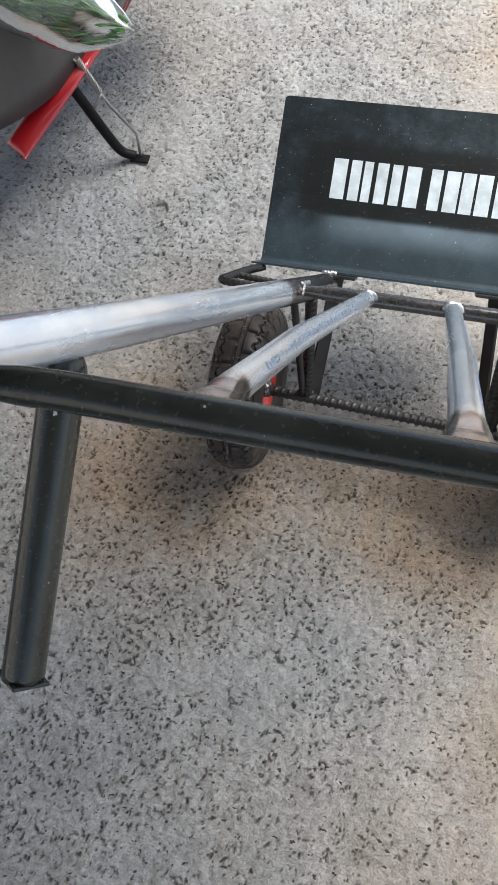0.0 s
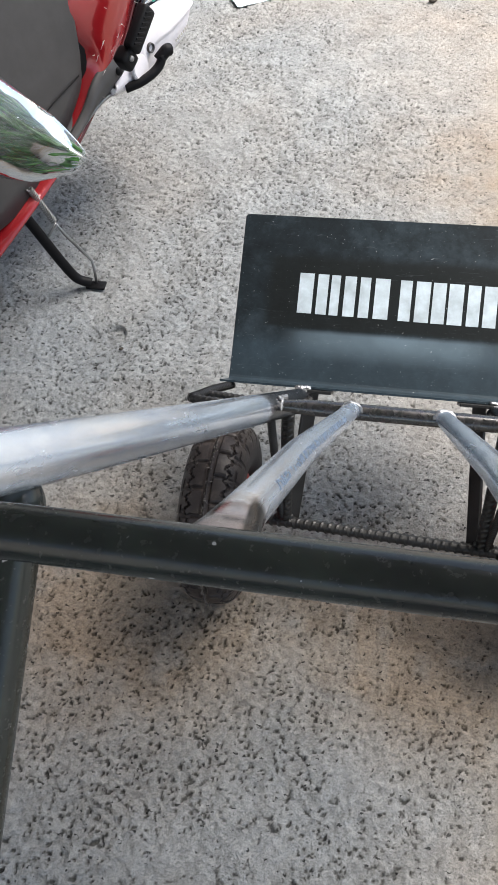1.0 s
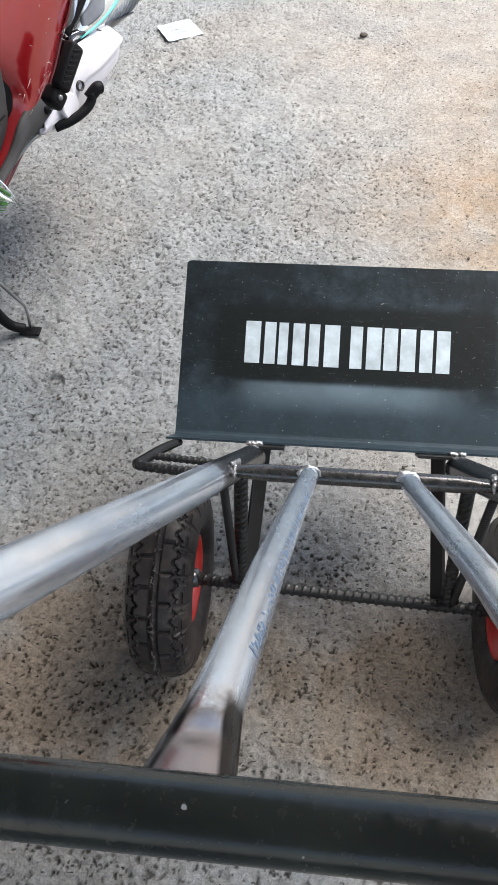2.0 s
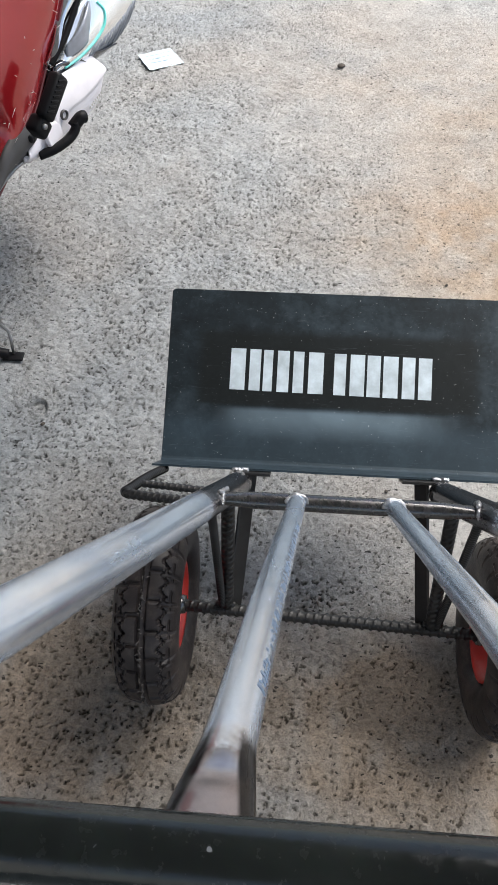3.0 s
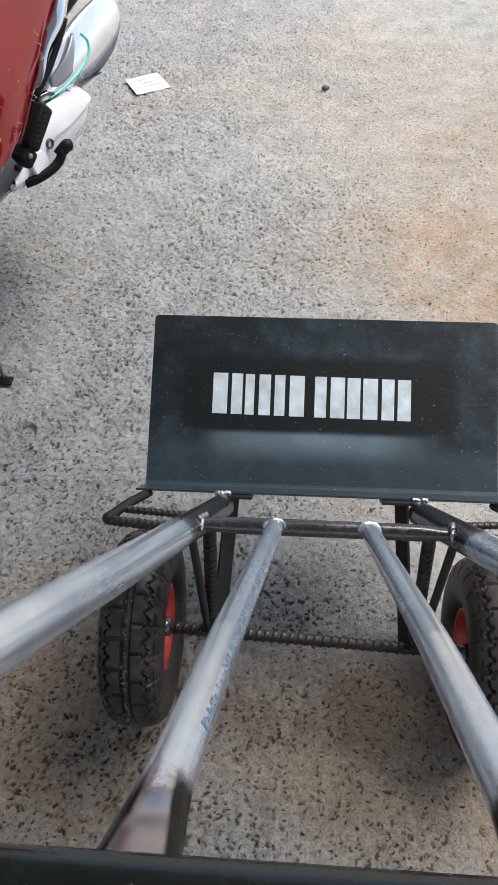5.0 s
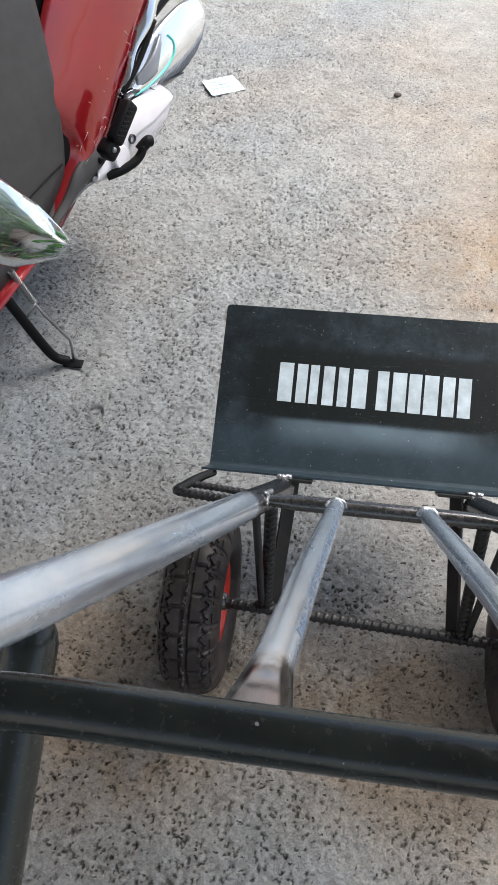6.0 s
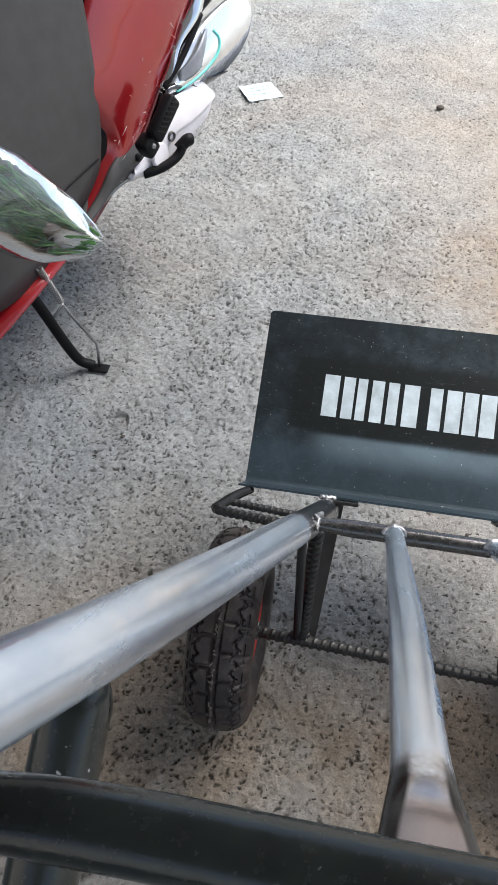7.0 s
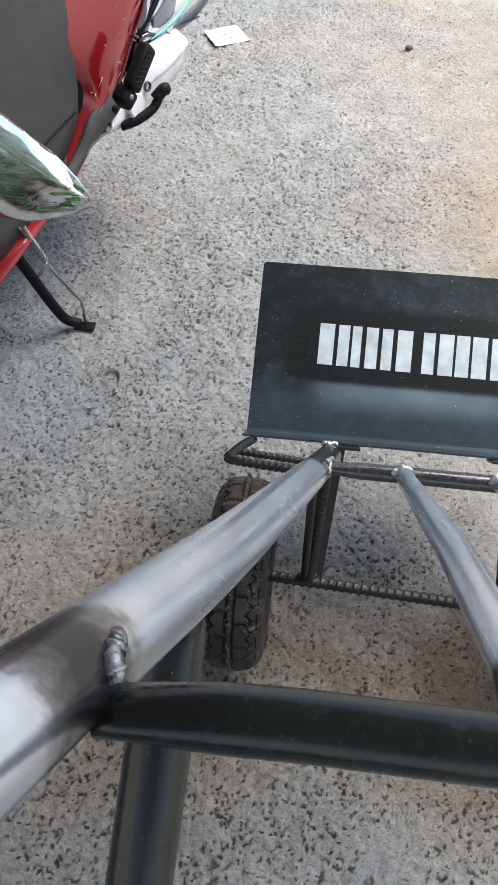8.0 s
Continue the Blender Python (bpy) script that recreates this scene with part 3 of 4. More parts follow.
# sprayed lettering as plain upright bars, upside down seen from the handles
BARS = [(-0.163, -0.137), (-0.133, -0.113), (-0.111, -0.094), (-0.089, -0.068), (-0.064, -0.045), (-0.040, -0.014),
        (0.000, 0.021), (0.025, 0.050), (0.0515, 0.0745), (0.0765, 0.102), (0.106, 0.128), (0.131, 0.154)]
for k, (a, b_) in enumerate(BARS):
    b = bmesh.new()
    v0, v1 = 0.1165 - 0.012 * (a + 0.16) * 0.9, 0.1825 - 0.012 * (a + 0.16)
    q = [on_plate(a + 0.0012, v0, 0.0006), on_plate(b_ - 0.0012, v0, 0.0006), on_plate(b_ - 0.0012, v1, 0.0006), on_plate(a + 0.0012, v1, 0.0006)]
    top = [b.verts.new(p) for p in q]
    low = [b.verts.new(p + Vector((0, dz, -dy)) * 0.0005) for p in q]
    b.faces.new(top)
    for i in range(4):
        b.faces.new((top[i], low[i], low[(i + 1) % 4], top[(i + 1) % 4]))
    bmesh.ops.recalc_face_normals(b, faces=b.faces)
    part("stencil_bar", b, STENCIL, nose, "white sprayed stencil bar" if k == 0 else "", False)

# ---- axle, struts, wheels ----
AX = (0.25, -0.1985)


def hub_at(x):
    """Place along the axle, which is welded in a little askew."""
    k = (x + 0.24) / 0.5
    return AX[0] - 0.0134 * k, AX[1] - 0.0149 * k


axle = part("axle", rebar(bmesh.new(), [(-0.232, *hub_at(-0.232)), (0.250, *hub_at(0.25))], 0.0095, 0.0125), REBAR, truck, "ribbed steel bar axle")
for sx in (-1, 1):
    part("strut", rebar(bmesh.new(), [(sx * 0.150, 0.025, -0.018), (sx * 0.150, hub_at(sx * 0.15)[0] - 0.004, hub_at(sx * 0.15)[1] + 0.006)], 0.0055, 0.0050), REBAR, truck, "thin ribbed bar strut").location.x = 0.018 * OUT[sx]
    part("strut", rebar(bmesh.new(), [(sx * 0.136, 0.095, -0.018), (sx * 0.143, hub_at(sx * 0.143)[0] - 0.002, hub_at(sx * 0.143)[1] + 0.006)], 0.0088, 0.0115), REBAR, truck, "thick ribbed bar strut").location.x = 0.016 * OUT[sx]
    b = bmesh.new()
    top, low = Vector((sx * 0.118, 0.228, 0.008)), Vector((sx * 0.134, hub_at(sx * 0.134)[0] + 0.006, hub_at(sx * 0.134)[1] + 0.004))
    q = (low - top).to_track_quat("Z", "Y").to_matrix().to_4x4()
    box(b, (0.026, 0.005, (low - top).length), Matrix.Translation((top + low) / 2) @ q @ pose(0, 0, 0, 0, 0, 12 * sx), 0.0012)
    box(b, (0.050, 0.044, 0.005), pose(sx * 0.112, 0.226, 0.0100), 0.001)
    part("flat_strut", b, REBAR, truck, "dark flat steel strut under the plate", False).location.x = 0.014 * OUT[sx]
    part("weld", bead(bmesh.new(), (sx * 0.146, hub_at(sx * 0.146)[0] - 0.004, hub_at(sx * 0.146)[1] + 0.009), 0.0045, rnd, 0.03), REBAR, axle, "dark weld at the strut feet").location.x = 0.015 * OUT[sx]


def tread(seg, hw):
    """Depth of the tread: cross grooves and zigzag sipes on both shoulders, a raised mould line in the middle."""
    def notch(d, w):
        return max(0.0, min(1.0, (w - abs(d)) / (0.35 * w)))

    def warp(k, j, x, rad):
        if rad < 0.112:
            return rad
        v = x / hw
        u = k / seg * 22
        fade = min(1.0, (rad - 0.112) / 0.006)
        d = 0.0
        if abs(v) > 0.12:
            step = ((u + 0.5 * (v > 0)) % 1) - 0.5
            lug = notch(step - 0.09 * (abs(v) > 0.5), 0.075)
            d = max(d, 0.0042 * lug)
            tri = abs(((u * 2 + 0.25) % 1) - 0.5) * 2
            d = max(d, 0.0042 * notch(abs(v) - 0.50 - 0.16 * round(tri * 3) / 3, 0.045))
            d = max(d, 0.0026 * notch(abs(v) - 0.80, 0.03) * (abs(step) < 0.36))
            d = max(d, 0.0016 * notch(step - 0.33, 0.03) * (0.62 < abs(v) < 0.9))
        d = max(d, 0.0038 * notch(abs(v) - 0.10, 0.045))
        if abs(v) < 0.035:
            d = -0.0014 - 0.0008 * math.sin(k * 2.7) * math.sin(k * 1.3)
        return rad - d * fade
    return warp


def wheel(sx):
    w = new("wheel")
    w.parent = truck
    w.location = (sx * 0.247 + 0.018 * OUT[sx], *hub_at(sx * 0.25))
    tagged(w, "pneumatic wheel with a red rim")
    hw = 0.046
    prof = []
    n = 132
    for j in range(n):
        a = 2 * math.pi * j / n
        c, s_ = math.cos(a), math.sin(a)
        x = hw * math.copysign(abs(c) ** 0.75, c)
        prof.append((x, 0.1055 + 0.0415 * math.copysign(abs(s_) ** 0.8, s_)))
    seg = 330
    part("tyre", revolve(bmesh.new(), prof, seg, warp=tread(seg, hw)), RUBBER, w, "black treaded rubber tyre with mould flash", False)
    side = [(0.020, 0.010), (0.022, 0.022), (0.013, 0.027), (0.010, 0.052), (0.026, 0.058), (0.033, 0.063), (0.034, 0.067), (0.030, 0.068), (0.022, 0.065)]
    prof = side + [(-x, r) for x, r in side[::-1]]
    part("rim", revolve(bmesh.new(), prof, 56, closed=True), RIM, w, "red painted wheel rim")
    part("hub", revolve(bmesh.new(), [(-0.040, 0.0088), (-0.040, 0.0135), (-0.030, 0.0150), (0.030, 0.0150), (0.040, 0.0135), (0.040, 0.0088)], 32), MILL, w, "dull steel hub bush")
    # loose mould flash along the middle
    b = bmesh.new()
    r2 = random.Random(9)
    for k in range(200):
        a = r2.uniform(0, 2 * math.pi)
        p = Vector((r2.uniform(-0.003, 0.003), 0.1480 * math.cos(a), 0.1480 * math.sin(a)))
        d = Vector((r2.uniform(-1, 1), r2.uniform(-1, 1), r2.uniform(-1, 1))) * 0.0045
        tube(b, [p, p + d * 0.5 + p.normalized() * 0.001, p + d], 0.0008, 4)
    tagged(part("rubber_flash", b, RUBBER_GREY, w, "frayed pale rubber flash"), kind="stuff")
    return w


for sx in (-1, 1):
    wheel(sx)


def loop_guard(sx):
    pts = smooth_path([(sx * 0.152, 0.012, -0.008), (sx * 0.20, 0.016, -0.006), (sx * 0.242, 0.021, -0.004), (sx * 0.257, 0.032, -0.003), (sx * 0.258, 0.06, -0.002), (sx * 0.254, 0.15, 0.004), (sx * 0.246, 0.243, 0.0085)], 6)
    g = part("wheel_guard", rebar(bmesh.new(), pts, 0.0062, 0.008), REBAR, truck, "bent ribbed bar guard over the wheel")
    g.location.x = 0.022 * OUT[sx]
    part("guard_bar", rebar(bmesh.new(), [(sx * 0.148, 0.106, -0.006), (sx * 0.252, 0.106, 0.0)], 0.0052, 0.008), REBAR, g, "ribbed cross bar")


for sx in (-1, 1):
    loop_guard(sx)


def leg(sx):
    top, foot = Vector((sx * 0.211, -0.547, -0.014)), Vector((sx * 0.2207, -0.5768, -0.2697))
    l = part("leg", tube(bmesh.new(), resample([top, foot], 0.006), 0.0164, 28, True, lambda i, a: (0.007, 0.0120, 0.0150)[i] if i < 3 else 0.0164), BLACK_TUBE, truck, "glossy black painted prop leg")
    l.location.x = 0.026 * OUT[sx]
    b = bmesh.new()
    q = (foot - top).to_track_quat("Z", "Y").to_matrix().to_4x4()
    box(b, (0.033, 0.030, 0.003), Matrix.Translation(foot) @ q @ pose(0, 0, 0, 0, 0, 20), 0.0012)
    part("foot_plate", b, BLACK_TUBE, l, "square steel foot plate", False)


for sx in (-1, 1):
    leg(sx)

# ---- motor scooter: x out to the yard, y to its rear, z up ----
SCOOT = Matrix(((0.922, 0.387, 0, -0.613), (-0.387, 0.922, 0, 1.482), (0, 0, 1, 0), (0, 0, 0, 1)))
scooter = thing("motor_scooter", SCOOT, "red and grey motor scooter parked on its side stand", "scooter")


def curve2(pts, n):
    """n points evenly spread over a soft curve through (y, z) pairs."""
    path = smooth_path([(0, a, b) for a, b in pts], 10)
    acc = [0.0]
    for a, b in zip(path, path[1:]):
        acc.append(acc[-1] + (b - a).length)
    out = []
    for k in range(n):
        d = acc[-1] * k / (n - 1)
        i = max(j for j in range(len(acc)) if acc[j] <= d + 1e-9)
        i = min(i, len(path) - 2)
        f = (d - acc[i]) / max(acc[i + 1] - acc[i], 1e-9)
        out.append(path[i].lerp(path[i + 1], f))
    return out


def shell(lower, upper, depth, n=40, m=14, thick=0.004, skin=0.0):
    """A moulded panel between two edge curves; depth(s, t) is how far it stands out."""
    bm = bmesh.new()
    lo, up = curve2(lower, n), curve2(upper, n)
    grid = []
    for i in range(n):
        row = []
        for j in range(m):
            p = lo[i].lerp(up[i], j / (m - 1))
            p.x = depth(i / (n - 1), j / (m - 1)) + skin
            row.append(bm.verts.new(p))
        grid.append(row)
    for i in range(n - 1):
        for j in range(m - 1):
            bm.faces.new((grid[i][j], grid[i + 1][j], grid[i + 1][j + 1], grid[i][j + 1]))
    bmesh.ops.recalc_face_normals(bm, faces=bm.faces)
    if sum(f.normal.x for f in bm.faces) < 0:
        bmesh.ops.reverse_faces(bm, faces=bm.faces)
    bmesh.ops.solidify(bm, geom=list(bm.faces), thickness=thick)
    return bm


def swell(base, out, lean):
    return lambda s, t: base + out * math.sin(math.pi * min(1, 0.08 + 0.9 * t)) - lean * t * t


# red rear side panel, narrowing to a strip along the floorboard
panel = part("side_panel", shell([(-0.62, 0.17), (-0.45, 0.215), (-0.29, 0.268), (-0.20, 0.315), (-0.124, 0.362), (-0.054, 0.408), (0.02, 0.483), (0.074, 0.536), (0.11, 0.577), (0.24, 0.69)],
                                 [(-0.62, 0.20), (-0.45, 0.250), (-0.30, 0.300), (-0.185, 0.390), (-0.165, 0.450), (-0.216, 0.545), (-0.150, 0.640), (-0.02, 0.80)],
                                 swell(0.0, 0.018, 0.035), 70, 18, 0.012), RED, scooter, "glossy scratched red body panel")
edge = smooth_path([(0.002, -0.29, 0.262), (0.002, -0.20, 0.309), (0.002, -0.124, 0.357), (0.002, -0.054, 0.403), (0.002, 0.02, 0.478), (0.002, 0.074, 0.531), (0.002, 0.11, 0.571), (0.002, 0.24, 0.684)], 10)
part("panel_edge", tube(bmesh.new(), edge, 0.005, 10), DARK_RED, panel, "dark red lower panel edge")
# scratches
b = bmesh.new()
r3 = random.Random(12)
for k in range(26):
    y = r3.uniform(-0.16, 0.08)
    z = 0.50 + y * 0.9 + r3.uniform(-0.05, 0.10)
    p = Vector((0.0195, y, z))
    d = Vector((0, r3.uniform(-1, 1), r3.uniform(-1, 1))).normalized() * r3.uniform(0.003, 0.018)
    tube(b, [p, p + d], 0.0005, 4)
tagged(part("scratch", b, SCRATCH, panel, "fine pale scratches"), kind="stuff")

# grey inner panel in front of it
part("centre_cover", shell([(-0.80, 0.30), (-0.50, 0.235), (-0.33, 0.285), (-0.20, 0.370), (-0.170, 0.440)],
                           [(-0.80, 0.80), (-0.55, 0.80), (-0.35, 0.80), (-0.22, 0.80), (-0.12, 0.78)],
                           lambda s, t: -0.004 - 0.05 * t * t, 40, 14, 0.010), GREY_PLASTIC, scooter, "matt dark grey plastic cover")
b = bmesh.new()
tube(b, smooth_path([(-0.003, -0.40, 0.345), (-0.002, -0.30, 0.385), (-0.002, -0.19, 0.405)], 8), 0.0015, 6)
part("panel_seam", b, BLACK_PLASTIC, scooter)
# inner body, so that nothing is hollow
b = bmesh.new()
box(b, (0.22, 0.95, 0.42), pose(-0.155, -0.22, 0.56), 0.06, 4)
part("inner_body", b, BLACK_PLASTIC, scooter, "black inner body")
b = bmesh.new()
box(b, (0.16, 0.28, 0.16), pose(-0.09, -0.05, 0.39), 0.03, 3)
part("engine", b, BLACK_PLASTIC, scooter, "black engine casing")

# rear lamp cluster
lamp_lo = [(0.020, 0.452), (0.074, 0.436), (0.125, 0.426), (0.225, 0.420), (0.320, 0.445), (0.352, 0.482)]
lamp_up = [(0.026, 0.466), (0.060, 0.492), (0.110, 0.522), (0.180, 0.556), (0.280, 0.572), (0.348, 0.560)]


def lamp_face(s, t):
    return -0.01 + 0.045 * math.sin(math.pi * (0.1 + 0.8 * t)) * math.sin(math.pi * (0.12 + 0.76 * s)) ** 0.5


lamp = part("rear_lamp", shell(lamp_lo, lamp_up, lamp_face, 36, 16, 0.03), LENS, scooter, "clear and chrome lamp cluster")
lo_, up_l = curve2(lamp_lo, 61), curve2(lamp_up, 61)


def on_lamp(s, t, lift=0.001):
    p = lo_[round(s * 60)].lerp(up_l[round(s * 60)], t)
    return Vector((lamp_face(s, t) + lift, p.y, p.z))


# slanted reflector ribs along the lower edge
for k in range(30):
    b = bmesh.new()
    s0 = 0.28 + 0.62 * k / 29
    tube(b, [on_lamp(s0 + 0.03 * q, 0.01 + 0.125 * q, 0.0004) for q in (0, 1, 2, 3)], 0.0013, 5)
    part("lens_rib", b, LAMP_SHADE, lamp)
part("lamp_trim", tube(bmesh.new(), smooth_path([on_lamp(0.08, 0.34), on_lamp(0.22, 0.40), on_lamp(0.38, 0.46), on_lamp(0.50, 0.55), on_lamp(0.55, 0.70), on_lamp(0.54, 0.84)], 8), 0.0026, 8), TURQ, lamp, "turquoise reflecting trim")
# dark wavy reflection along the lens's lower edge, laid on as a thin shell
part("lamp_reflection_band", shell([tuple(on_lamp(0.05 + 0.14 * q, 0.01))[1:] for q in range(5)], [tuple(on_lamp(0.05 + 0.14 * q, (0.22, 0.20, 0.26, 0.16, 0.08)[q]))[1:] for q in range(5)],
                               lambda s, t: lamp_face(0.05 + 0.56 * s, 0.01 + 0.2 * t) + 0.0016, 30, 8, 0.003), DARK_CHROME, lamp, "dark band standing in for the wavy reflection in the lamp's lower edge")
part("lamp_insert", shell([tuple(on_lamp(q, 0.55))[1:] for q in (0.12, 0.25, 0.36, 0.44)], [tuple(on_lamp(q, 0.96))[1:] for q in (0.14, 0.24, 0.36, 0.46)],
                          lambda s, t: 0.022 + 0.012 * math.sin(math.pi * s), 16, 8, 0.006), LAMP_SHADE, lamp, "smoky grey lamp insert")
part("lamp_bezel", shell([(0.012, 0.446), (0.050, 0.434), (0.090, 0.426), (0.128, 0.420)], [(0.022, 0.470), (0.055, 0.468), (0.090, 0.456), (0.130, 0.436)],
                         lambda s, t: 0.014 + 0.003 * math.sin(11 * s + 5 * t) + 0.010 * t, 24, 10, 0.01), DARK_CHROME, lamp, "rippled dark chrome lower bezel")
part("lower_trim", shell([(0.000, 0.440), (0.050, 0.428), (0.110, 0.418), (0.160, 0.416)], [(0.010, 0.462), (0.050, 0.446), (0.110, 0.432), (0.160, 0.424)],
                         lambda s, t: 0.020, 20, 6, 0.02), GREY_PLASTIC, scooter, "brown grey strip under the lamp")
part("chrome_strip", shell([(0.012, 0.470), (0.046, 0.488), (0.090, 0.512), (0.150, 0.556), (0.240, 0.610)], [(0.014, 0.484), (0.044, 0.512), (0.074, 0.540), (0.112, 0.582), (0.240, 0.694)],
                           lambda s, t: 0.004 + 0.014 * math.sin(math.pi * t) + 0.005 * math.sin(14 * s), 40, 12, 0.01), CHROME, scooter, "rippled chrome trim between panel and lamp")
part("trim_gap", tube(bmesh.new(), smooth_path([(0.014, 0.016, 0.476), (0.020, 0.050, 0.500), (0.021, 0.090, 0.528), (0.020, 0.150, 0.580)], 8), 0.0065, 8), BLACK_PLASTIC, scooter, "dark gap in the chrome trim")
b = bmesh.new()
tube(b, smooth_path([(0.000, 0.11, 0.552), (0.002, 0.16, 0.584), (-0.004, 0.26, 0.606), (-0.010, 0.36, 0.600)], 8), 0.014, 10)
part("grab_bracket", b, BLACK_PLASTIC, scooter, "black plastic bracket over the lamp")

# silver gearbox cover, stepped along a crease
cover = part("gearbox_cover", shell([(-0.127, 0.334), (-0.067, 0.320), (0.016, 0.330), (0.081, 0.328), (0.145, 0.345), (0.176, 0.388)],
                                    [(-0.112, 0.356), (-0.045, 0.392), (0.004, 0.446), (0.060, 0.452), (0.130, 0.449), (0.172, 0.416)],
                                    lambda s, t: 0.008 + 0.028 * math.sin(math.pi * (0.08 + 0.84 * t)) ** 0.7 * math.sin(math.pi * (0.1 + 0.8 * s)) ** 0.4 + (0.005 if t > 0.45 and s > 0.3 else 0.0), 60, 24, 0.05), WHITE_COVER, scooter, "silver white plastic gearbox cover")
b = bmesh.new()
bmesh.ops.create_cone(b, cap_ends=True, segments=36, radius1=0.028, radius2=0.025, depth=0.008, matrix=pose(0.040, -0.048, 0.362, 0, 82, 0))
bmesh.ops.bevel(b, geom=list(b.edges), offset=0.0015, segments=2, affect="EDGES")
part("round_boss", b, WHITE_COVER, cover, "round raised boss", False)
for y, z in ((-0.006, 0.386),):
    b = bmesh.new()
    revolve(b, [(0.0, 0.001), (0.0, 0.006), (0.005, 0.008), (0.006, 0.010), (0.000, 0.011)], 20)
    bmesh.ops.transform(b, matrix=pose(0.039, y, z), verts=b.verts)
    part("screw", b, GREY_PLASTIC, cover, "recessed dark screw")
b = bmesh.new()
for k in range(7):
    box(b, (0.001, 0.005, 0.006), pose(0.0365, 0.088 + k * 0.0075, 0.357 + k * 0.002), 0)
tagged(part("raised_mark", b, CHROME, cover, "small raised marks", False), kind="stuff")
crank = part("crankcase", shell([(-0.300, 0.285), (-0.230, 0.308), (-0.165, 0.330), (-0.114, 0.334), (-0.066, 0.328)], [(-0.285, 0.310), (-0.215, 0.345), (-0.165, 0.385), (-0.110, 0.402), (-0.060, 0.392)],
                                lambda s, t: 0.000 + 0.022 * math.sin(math.pi * (0.1 + 0.8 * t)), 30, 12, 0.05), GREY_PLASTIC, scooter, "dark grey crankcase")
part("case_rim", tube(bmesh.new(), smooth_path([(0.004, -0.26, 0.298), (0.006, -0.165, 0.328), (0.010, -0.114, 0.332), (0.014, -0.070, 0.327)], 8), 0.004, 8), STEEL, crank, "pale cast lower rim")
part("bolt", tube(bmesh.new(), [(0.0, -0.098, 0.376), (0.026, -0.098, 0.374)], 0.008, 16), BLACK_PLASTIC, crank, "dark recessed bolt")

# folded foot peg
b = bmesh.new()
m = Matrix.Translation((0.078, -0.071, 0.463)) @ Euler((radians(38), 0, 0)).to_matrix().to_4x4()
box(b, (0.028, 0.092, 0.036), m, 0.008, 3)
peg = part("foot_peg", b, BLACK_PLASTIC, scooter, "ribbed black rubber foot peg folded up")
for k in range(7):
    b = bmesh.new()
    box(b, (0.004, 0.0045, 0.021), m @ pose(0.0135, -0.030 + 0.0105 * k, 0.005, 32, 0, 0), 0.0012)
    part("rib", b, BLACK_PLASTIC, peg)
b = bmesh.new()
box(b, (0.036, 0.038, 0.040), pose(0.066, -0.114, 0.420, 30, 0, 0), 0.009, 3)
part("peg_bracket", b, BLACK_PLASTIC, peg, "black peg bracket")
b = bmesh.new()
bmesh.ops.create_cone(b, cap_ends=True, segments=16, radius1=0.006, radius2=0.005, depth=0.006, matrix=pose(0.086, -0.118, 0.426, 0, 90, 0))
part("pin", b, STEEL, peg, "steel hinge pin")

# kick starter
k1 = smooth_path([(0.026, -0.092, 0.334), (0.044, -0.066, 0.338), (0.056, -0.042, 0.344), (0.063, -0.020, 0.352), (0.066, -0.006, 0.364), (0.064, -0.004, 0.374)], 8)
kick = part("kick_lever", tube(bmesh.new(), k1, 0.0100, 14), BLACK_PLASTIC, scooter, "curved black kick-start lever")
b = bmesh.new()
tube(b, smooth_path([(0.060, -0.008, 0.364), (0.064, 0.002, 0.371), (0.069, 0.013, 0.378), (0.071, 0.021, 0.376)], 6), 0.0130, 16)
pedal = part("pedal", b, BLACK_PLASTIC, kick, "rubber kick pedal")
part("stop", box(bmesh.new(), (0.012, 0.018, 0.014), pose(0.036, -0.030, 0.338, 40, 0, 0), 0.003), BLACK_PLASTIC, kick, "small black stop")

# side stand
stand = part("side_stand", tube(bmesh.new(), smooth_path([(0.000, -0.445, 0.285), (0.030, -0.425, 0.18), (0.052, -0.402, 0.075), (0.066, -0.388, 0.028), (0.090, -0.372, 0.012)], 8), 0.0115, 16), BLACK_PLASTIC, scooter, "black steel side stand, folded out")
b = bmesh.new()
box(b, (0.046, 0.026, 0.006), pose(0.098, -0.367, 0.004, 0, 0, 24), 0.0025)
part("stand_foot", b, BLACK_PLASTIC, stand, "flat stand foot")
b = bmesh.new()
a0, a1 = Vector((0.030, -0.405, 0.272)), Vector((0.050, -0.388, 0.186))
ax_ = (a1 - a0).normalized()
sd = ax_.cross(Vector((1, 0, 0))).normalized()
up_ = ax_.cross(sd)
coil = [a0.lerp(a1, t / 220) + (sd * math.cos(t / 220 * 2 * math.pi * 18) + up_ * math.sin(t / 220 * 2 * math.pi * 18)) * 0.0062 for t in range(221)]
tube(b, coil, 0.0016, 6)
part("spring", b, STEEL, stand, "coiled steel return spring")
wire = [(0.040, -0.418, 0.150), (0.052, -0.386, 0.178), (0.060, -0.380, 0.150), (0.082, -0.345, 0.055), (0.090, -0.352, 0.040), (0.096, -0.362, 0.008)]
part("wire_loop", tube(bmesh.new(), wire, 0.0034, 8), STEEL, stand, "bent steel wire loop")
stand.location = (-0.030, 0.0, 0.0)

# clear bag of greens hanging at the scooter
bag = thing("plastic_bag", SCOOT @ pose(0.122, -0.418, 0.372), "clear plastic bag of green stems hung on the scooter", "bag")
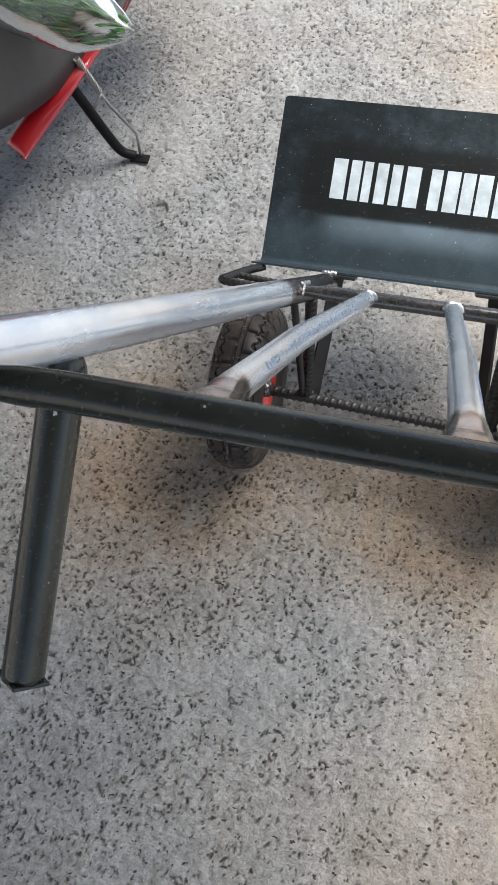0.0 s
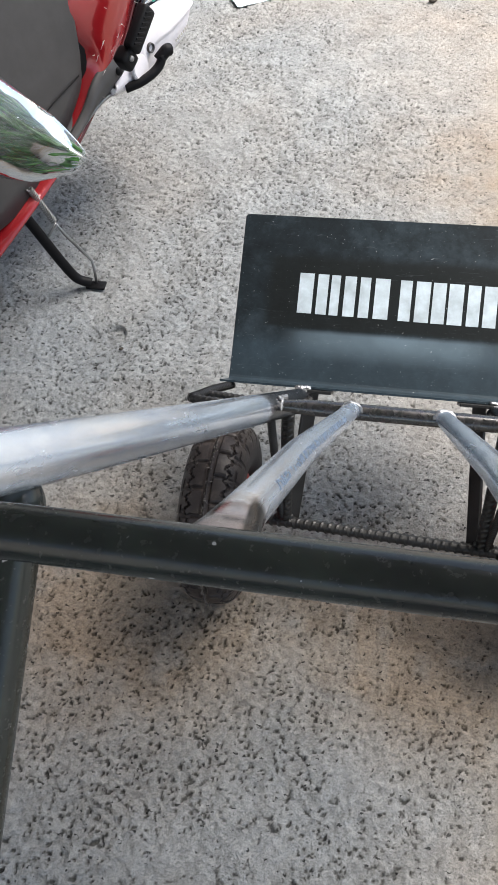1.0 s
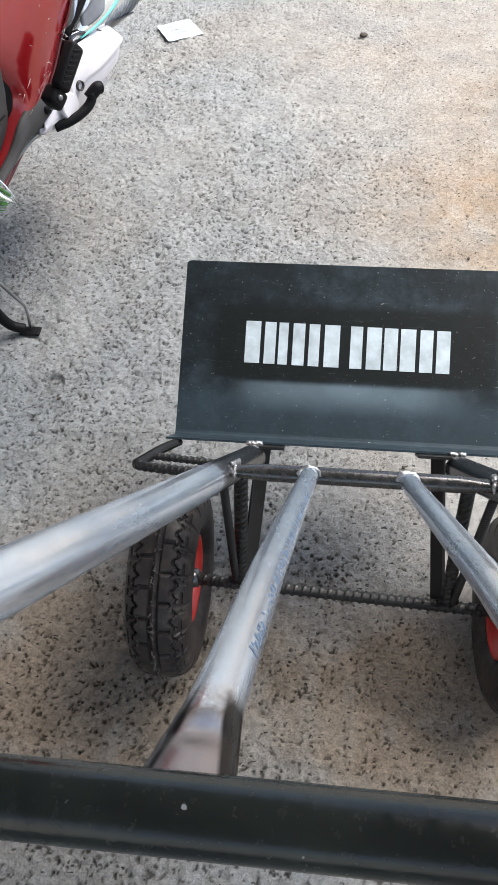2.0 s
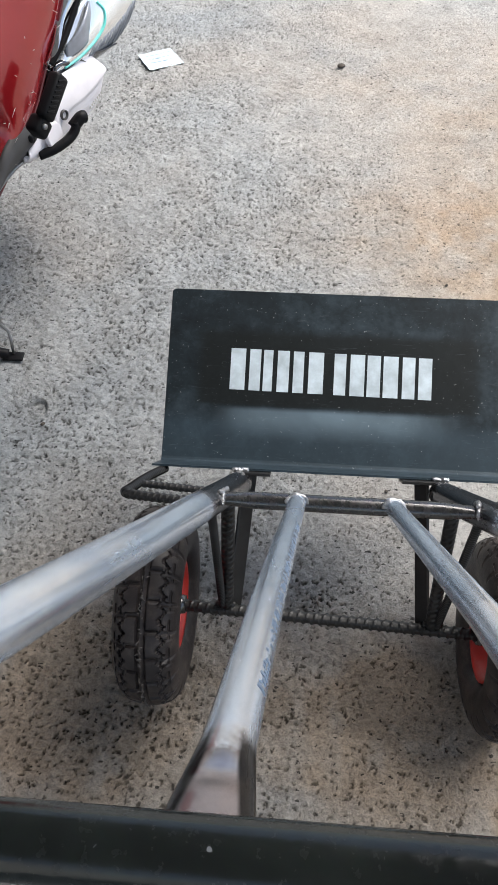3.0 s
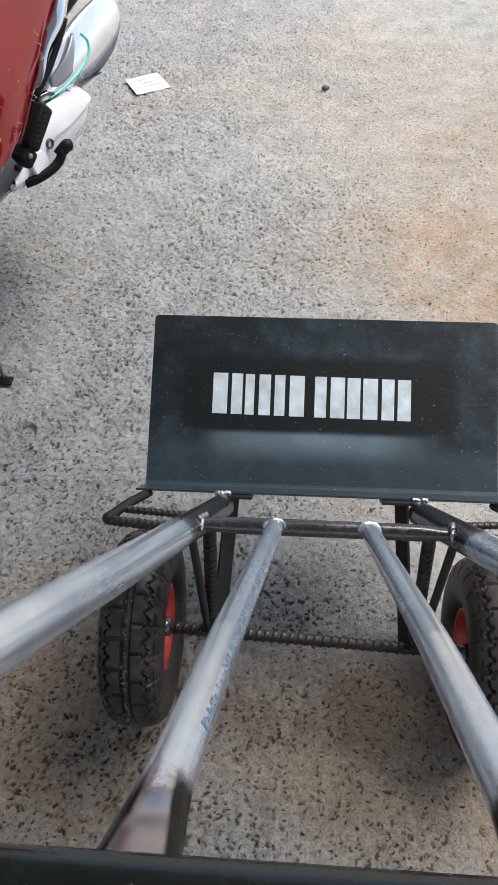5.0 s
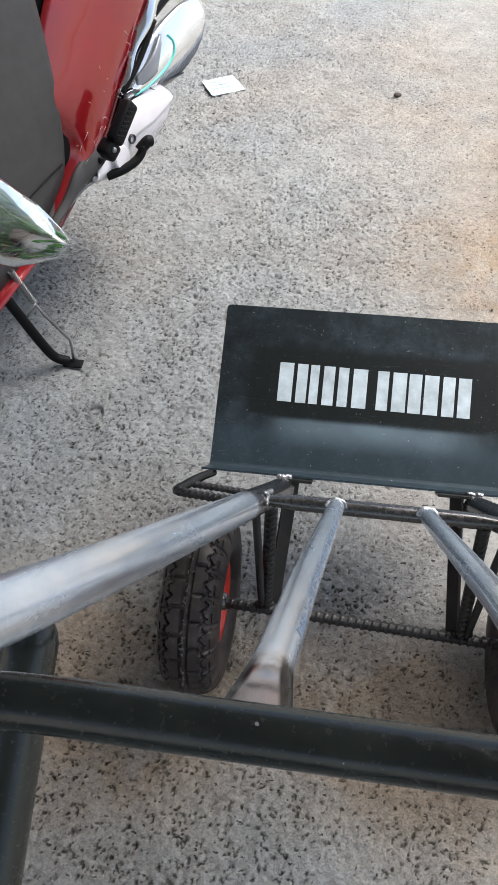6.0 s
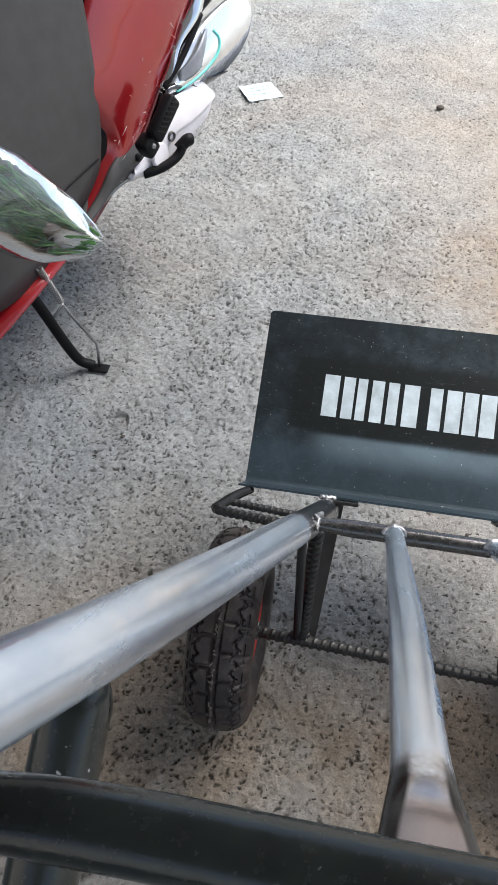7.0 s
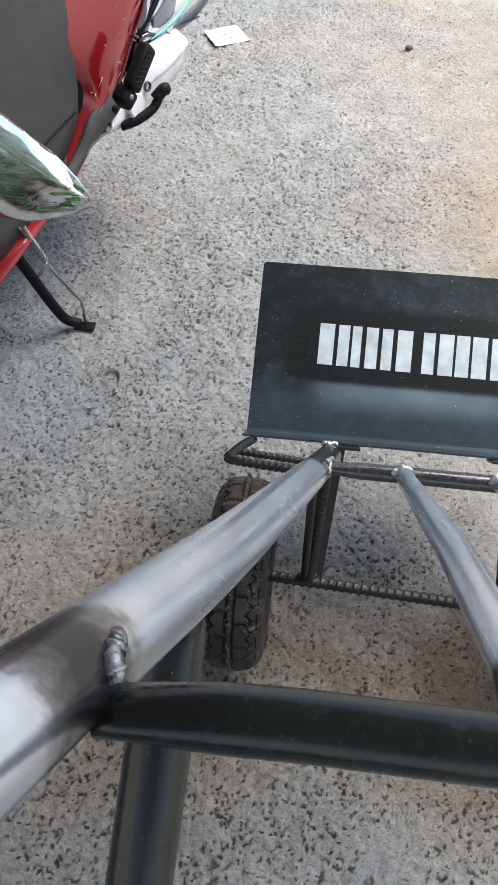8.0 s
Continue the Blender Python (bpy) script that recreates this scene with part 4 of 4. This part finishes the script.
prof = [(0.0, 0.002), (0.012, 0.012), (0.035, 0.028), (0.075, 0.048), (0.13, 0.066), (0.20, 0.078), (0.28, 0.080), (0.36, 0.070), (0.42, 0.050), (0.45, 0.012)]


def along_bag(s_, r_, a):
    return Vector((0.035 - 0.50 * s_ + 0.008 * math.sin(a * 3 + s_ * 20), 0.045 - 0.45 * s_ + r_ * math.cos(a) * 0.8, r_ * math.sin(a) * 1.25 + 0.42 * s_))


b = bmesh.new()
rings = []
for s_, r_ in prof:
    rings.append([b.verts.new(along_bag(s_, r_ * (1 + 0.05 * math.sin(7 * k + s_ * 60)), 2 * math.pi * k / 28)) for k in range(28)])
for p, q in zip(rings, rings[1:]):
    for k in range(28):
        b.faces.new((p[k], p[(k + 1) % 28], q[(k + 1) % 28], q[k]))
b.faces.new(rings[0][::-1])
b.faces.new(rings[-1])
film = part("film", b, FILM, bag, "thin glossy clear plastic")
film.visible_shadow = False
b = bmesh.new()
r5 = random.Random(21)
for k in range(420):
    s0 = r5.uniform(0.015, 0.28)
    s1 = s0 + r5.uniform(0.06, 0.14)
    rr = [next(r0 + (r1 - r0) * (q - a0) / (a1 - a0) for (a0, r0), (a1, r1) in zip(prof, prof[1:]) if a0 <= q <= a1) for q in (s0, s1)]
    a = r5.uniform(2.2, 6.9)
    p, q = along_bag(s0, rr[0] * r5.uniform(0.3, 0.85), a), along_bag(s1, rr[1] * r5.uniform(0.4, 0.85), a + r5.uniform(-0.8, 0.8))
    w = r5.uniform(0.0012, 0.0045)
    md = (p + q) / 2 + Vector((r5.uniform(-1, 1), r5.uniform(-1, 1), r5.uniform(-1, 1))) * 0.006
    tube(b, [p, md, q], w, 5, True, lambda i, t, w=w: (w, w * 0.3))
tagged(part("stem", b, LEAF, bag, "tangle of thin green stems"), kind="stuff")

# ---- small things on the floor ----
def paper_slip():
    bm = bmesh.new()
    n, m = 10, 8
    g = [[bm.verts.new(((i / (n - 1) - 0.5) * (0.123 - 0.006 * j / m), (j / (m - 1) - 0.5) * 0.124, 0.0005 + 0.0016 * abs(math.sin(i * 0.5 + j * 0.3)) + (0.004 if i == 0 and j < 3 else 0))) for j in range(m)] for i in range(n)]
    for i in range(n - 1):
        for j in range(m - 1):
            bm.faces.new((g[i][j], g[i + 1][j], g[i + 1][j + 1], g[i][j + 1]))
    bmesh.ops.recalc_face_normals(bm, faces=bm.faces)
    t = thing("paper_slip", pose(-0.580, 2.548, 0.0025, 0, 0, 29), "small pale blue printed paper slip lying on the floor", "paper")
    part("sheet", bm, PAPER, t)
    b = bmesh.new()
    r = random.Random(3)
    for row in range(3):
        x = -0.040
        while x < 0.035:
            w = r.uniform(0.008, 0.02)
            box(b, (w, 0.007, 0.0002), pose(x + w / 2, 0.036 - row * 0.026, 0.0030))
            x += w + 0.005
    tagged(part("print", b, PAPER_INK, t, "lines of faint print", False), kind="stuff")


paper_slip()


def pebble(x, y, r, seed, label, mat):
    bm = bmesh.new()
    bmesh.ops.create_icosphere(bm, subdivisions=2, radius=1.0)
    rr = random.Random(seed)
    for v in bm.verts:
        k = 1 + 0.22 * noise.noise(v.co * 1.6 + Vector((seed, 0, 0)))
        v.co = Vector((v.co.x * r * 1.2, v.co.y * r * 0.9, v.co.z * r * 0.6)) * k
    ob = mesh_object("pebble", bm, mat, True)
    ob.matrix_world = pose(x, y, r * 0.45, 0, 0, rr.uniform(0, 180))
    return tagged(ob, label, "pebble", "pebbles on the floor")


pebble(0.030, 2.522, 0.0115, 1, "dark brown pebble lying on the concrete floor", STONE)
for k in range(16):
    pebble(rnd.uniform(-0.6, 1.0), rnd.uniform(0.2, 3.0), rnd.uniform(0.002, 0.0045), 2 + k, "tiny dark grit stone on the concrete floor", STONE)

# ---- unseen open-fronted roof and walls, added to shape the light, askew to the hand truck ----
LIGHT_BLOCK = pose(0, 0, 0, 0, 0, -52)
bm = bmesh.new()
box(bm, (9.6, 3.8, 0.1), LIGHT_BLOCK @ pose(-1.4, -0.60, 2.65))
tagged(mesh_object("ceiling", bm, ROOFING, False), "unseen grey roof slab added to shade the near floor", "ceiling", kind="structure")
bm = bmesh.new()
box(bm, (9.6, 0.15, 2.65), LIGHT_BLOCK @ pose(-1.4, -4.66, 1.325))
tagged(mesh_object("unseen_wall_south", bm, WALL, False), "unseen plain wall added to block low sky from behind", "wall", kind="structure")
bm = bmesh.new()
box(bm, (0.15, 6.8, 2.6), LIGHT_BLOCK @ pose(-6.12, -1.18, 1.3))
tagged(mesh_object("unseen_wall_west", bm, WALL, False), "unseen plain wall added to block side light", "wall", kind="structure")
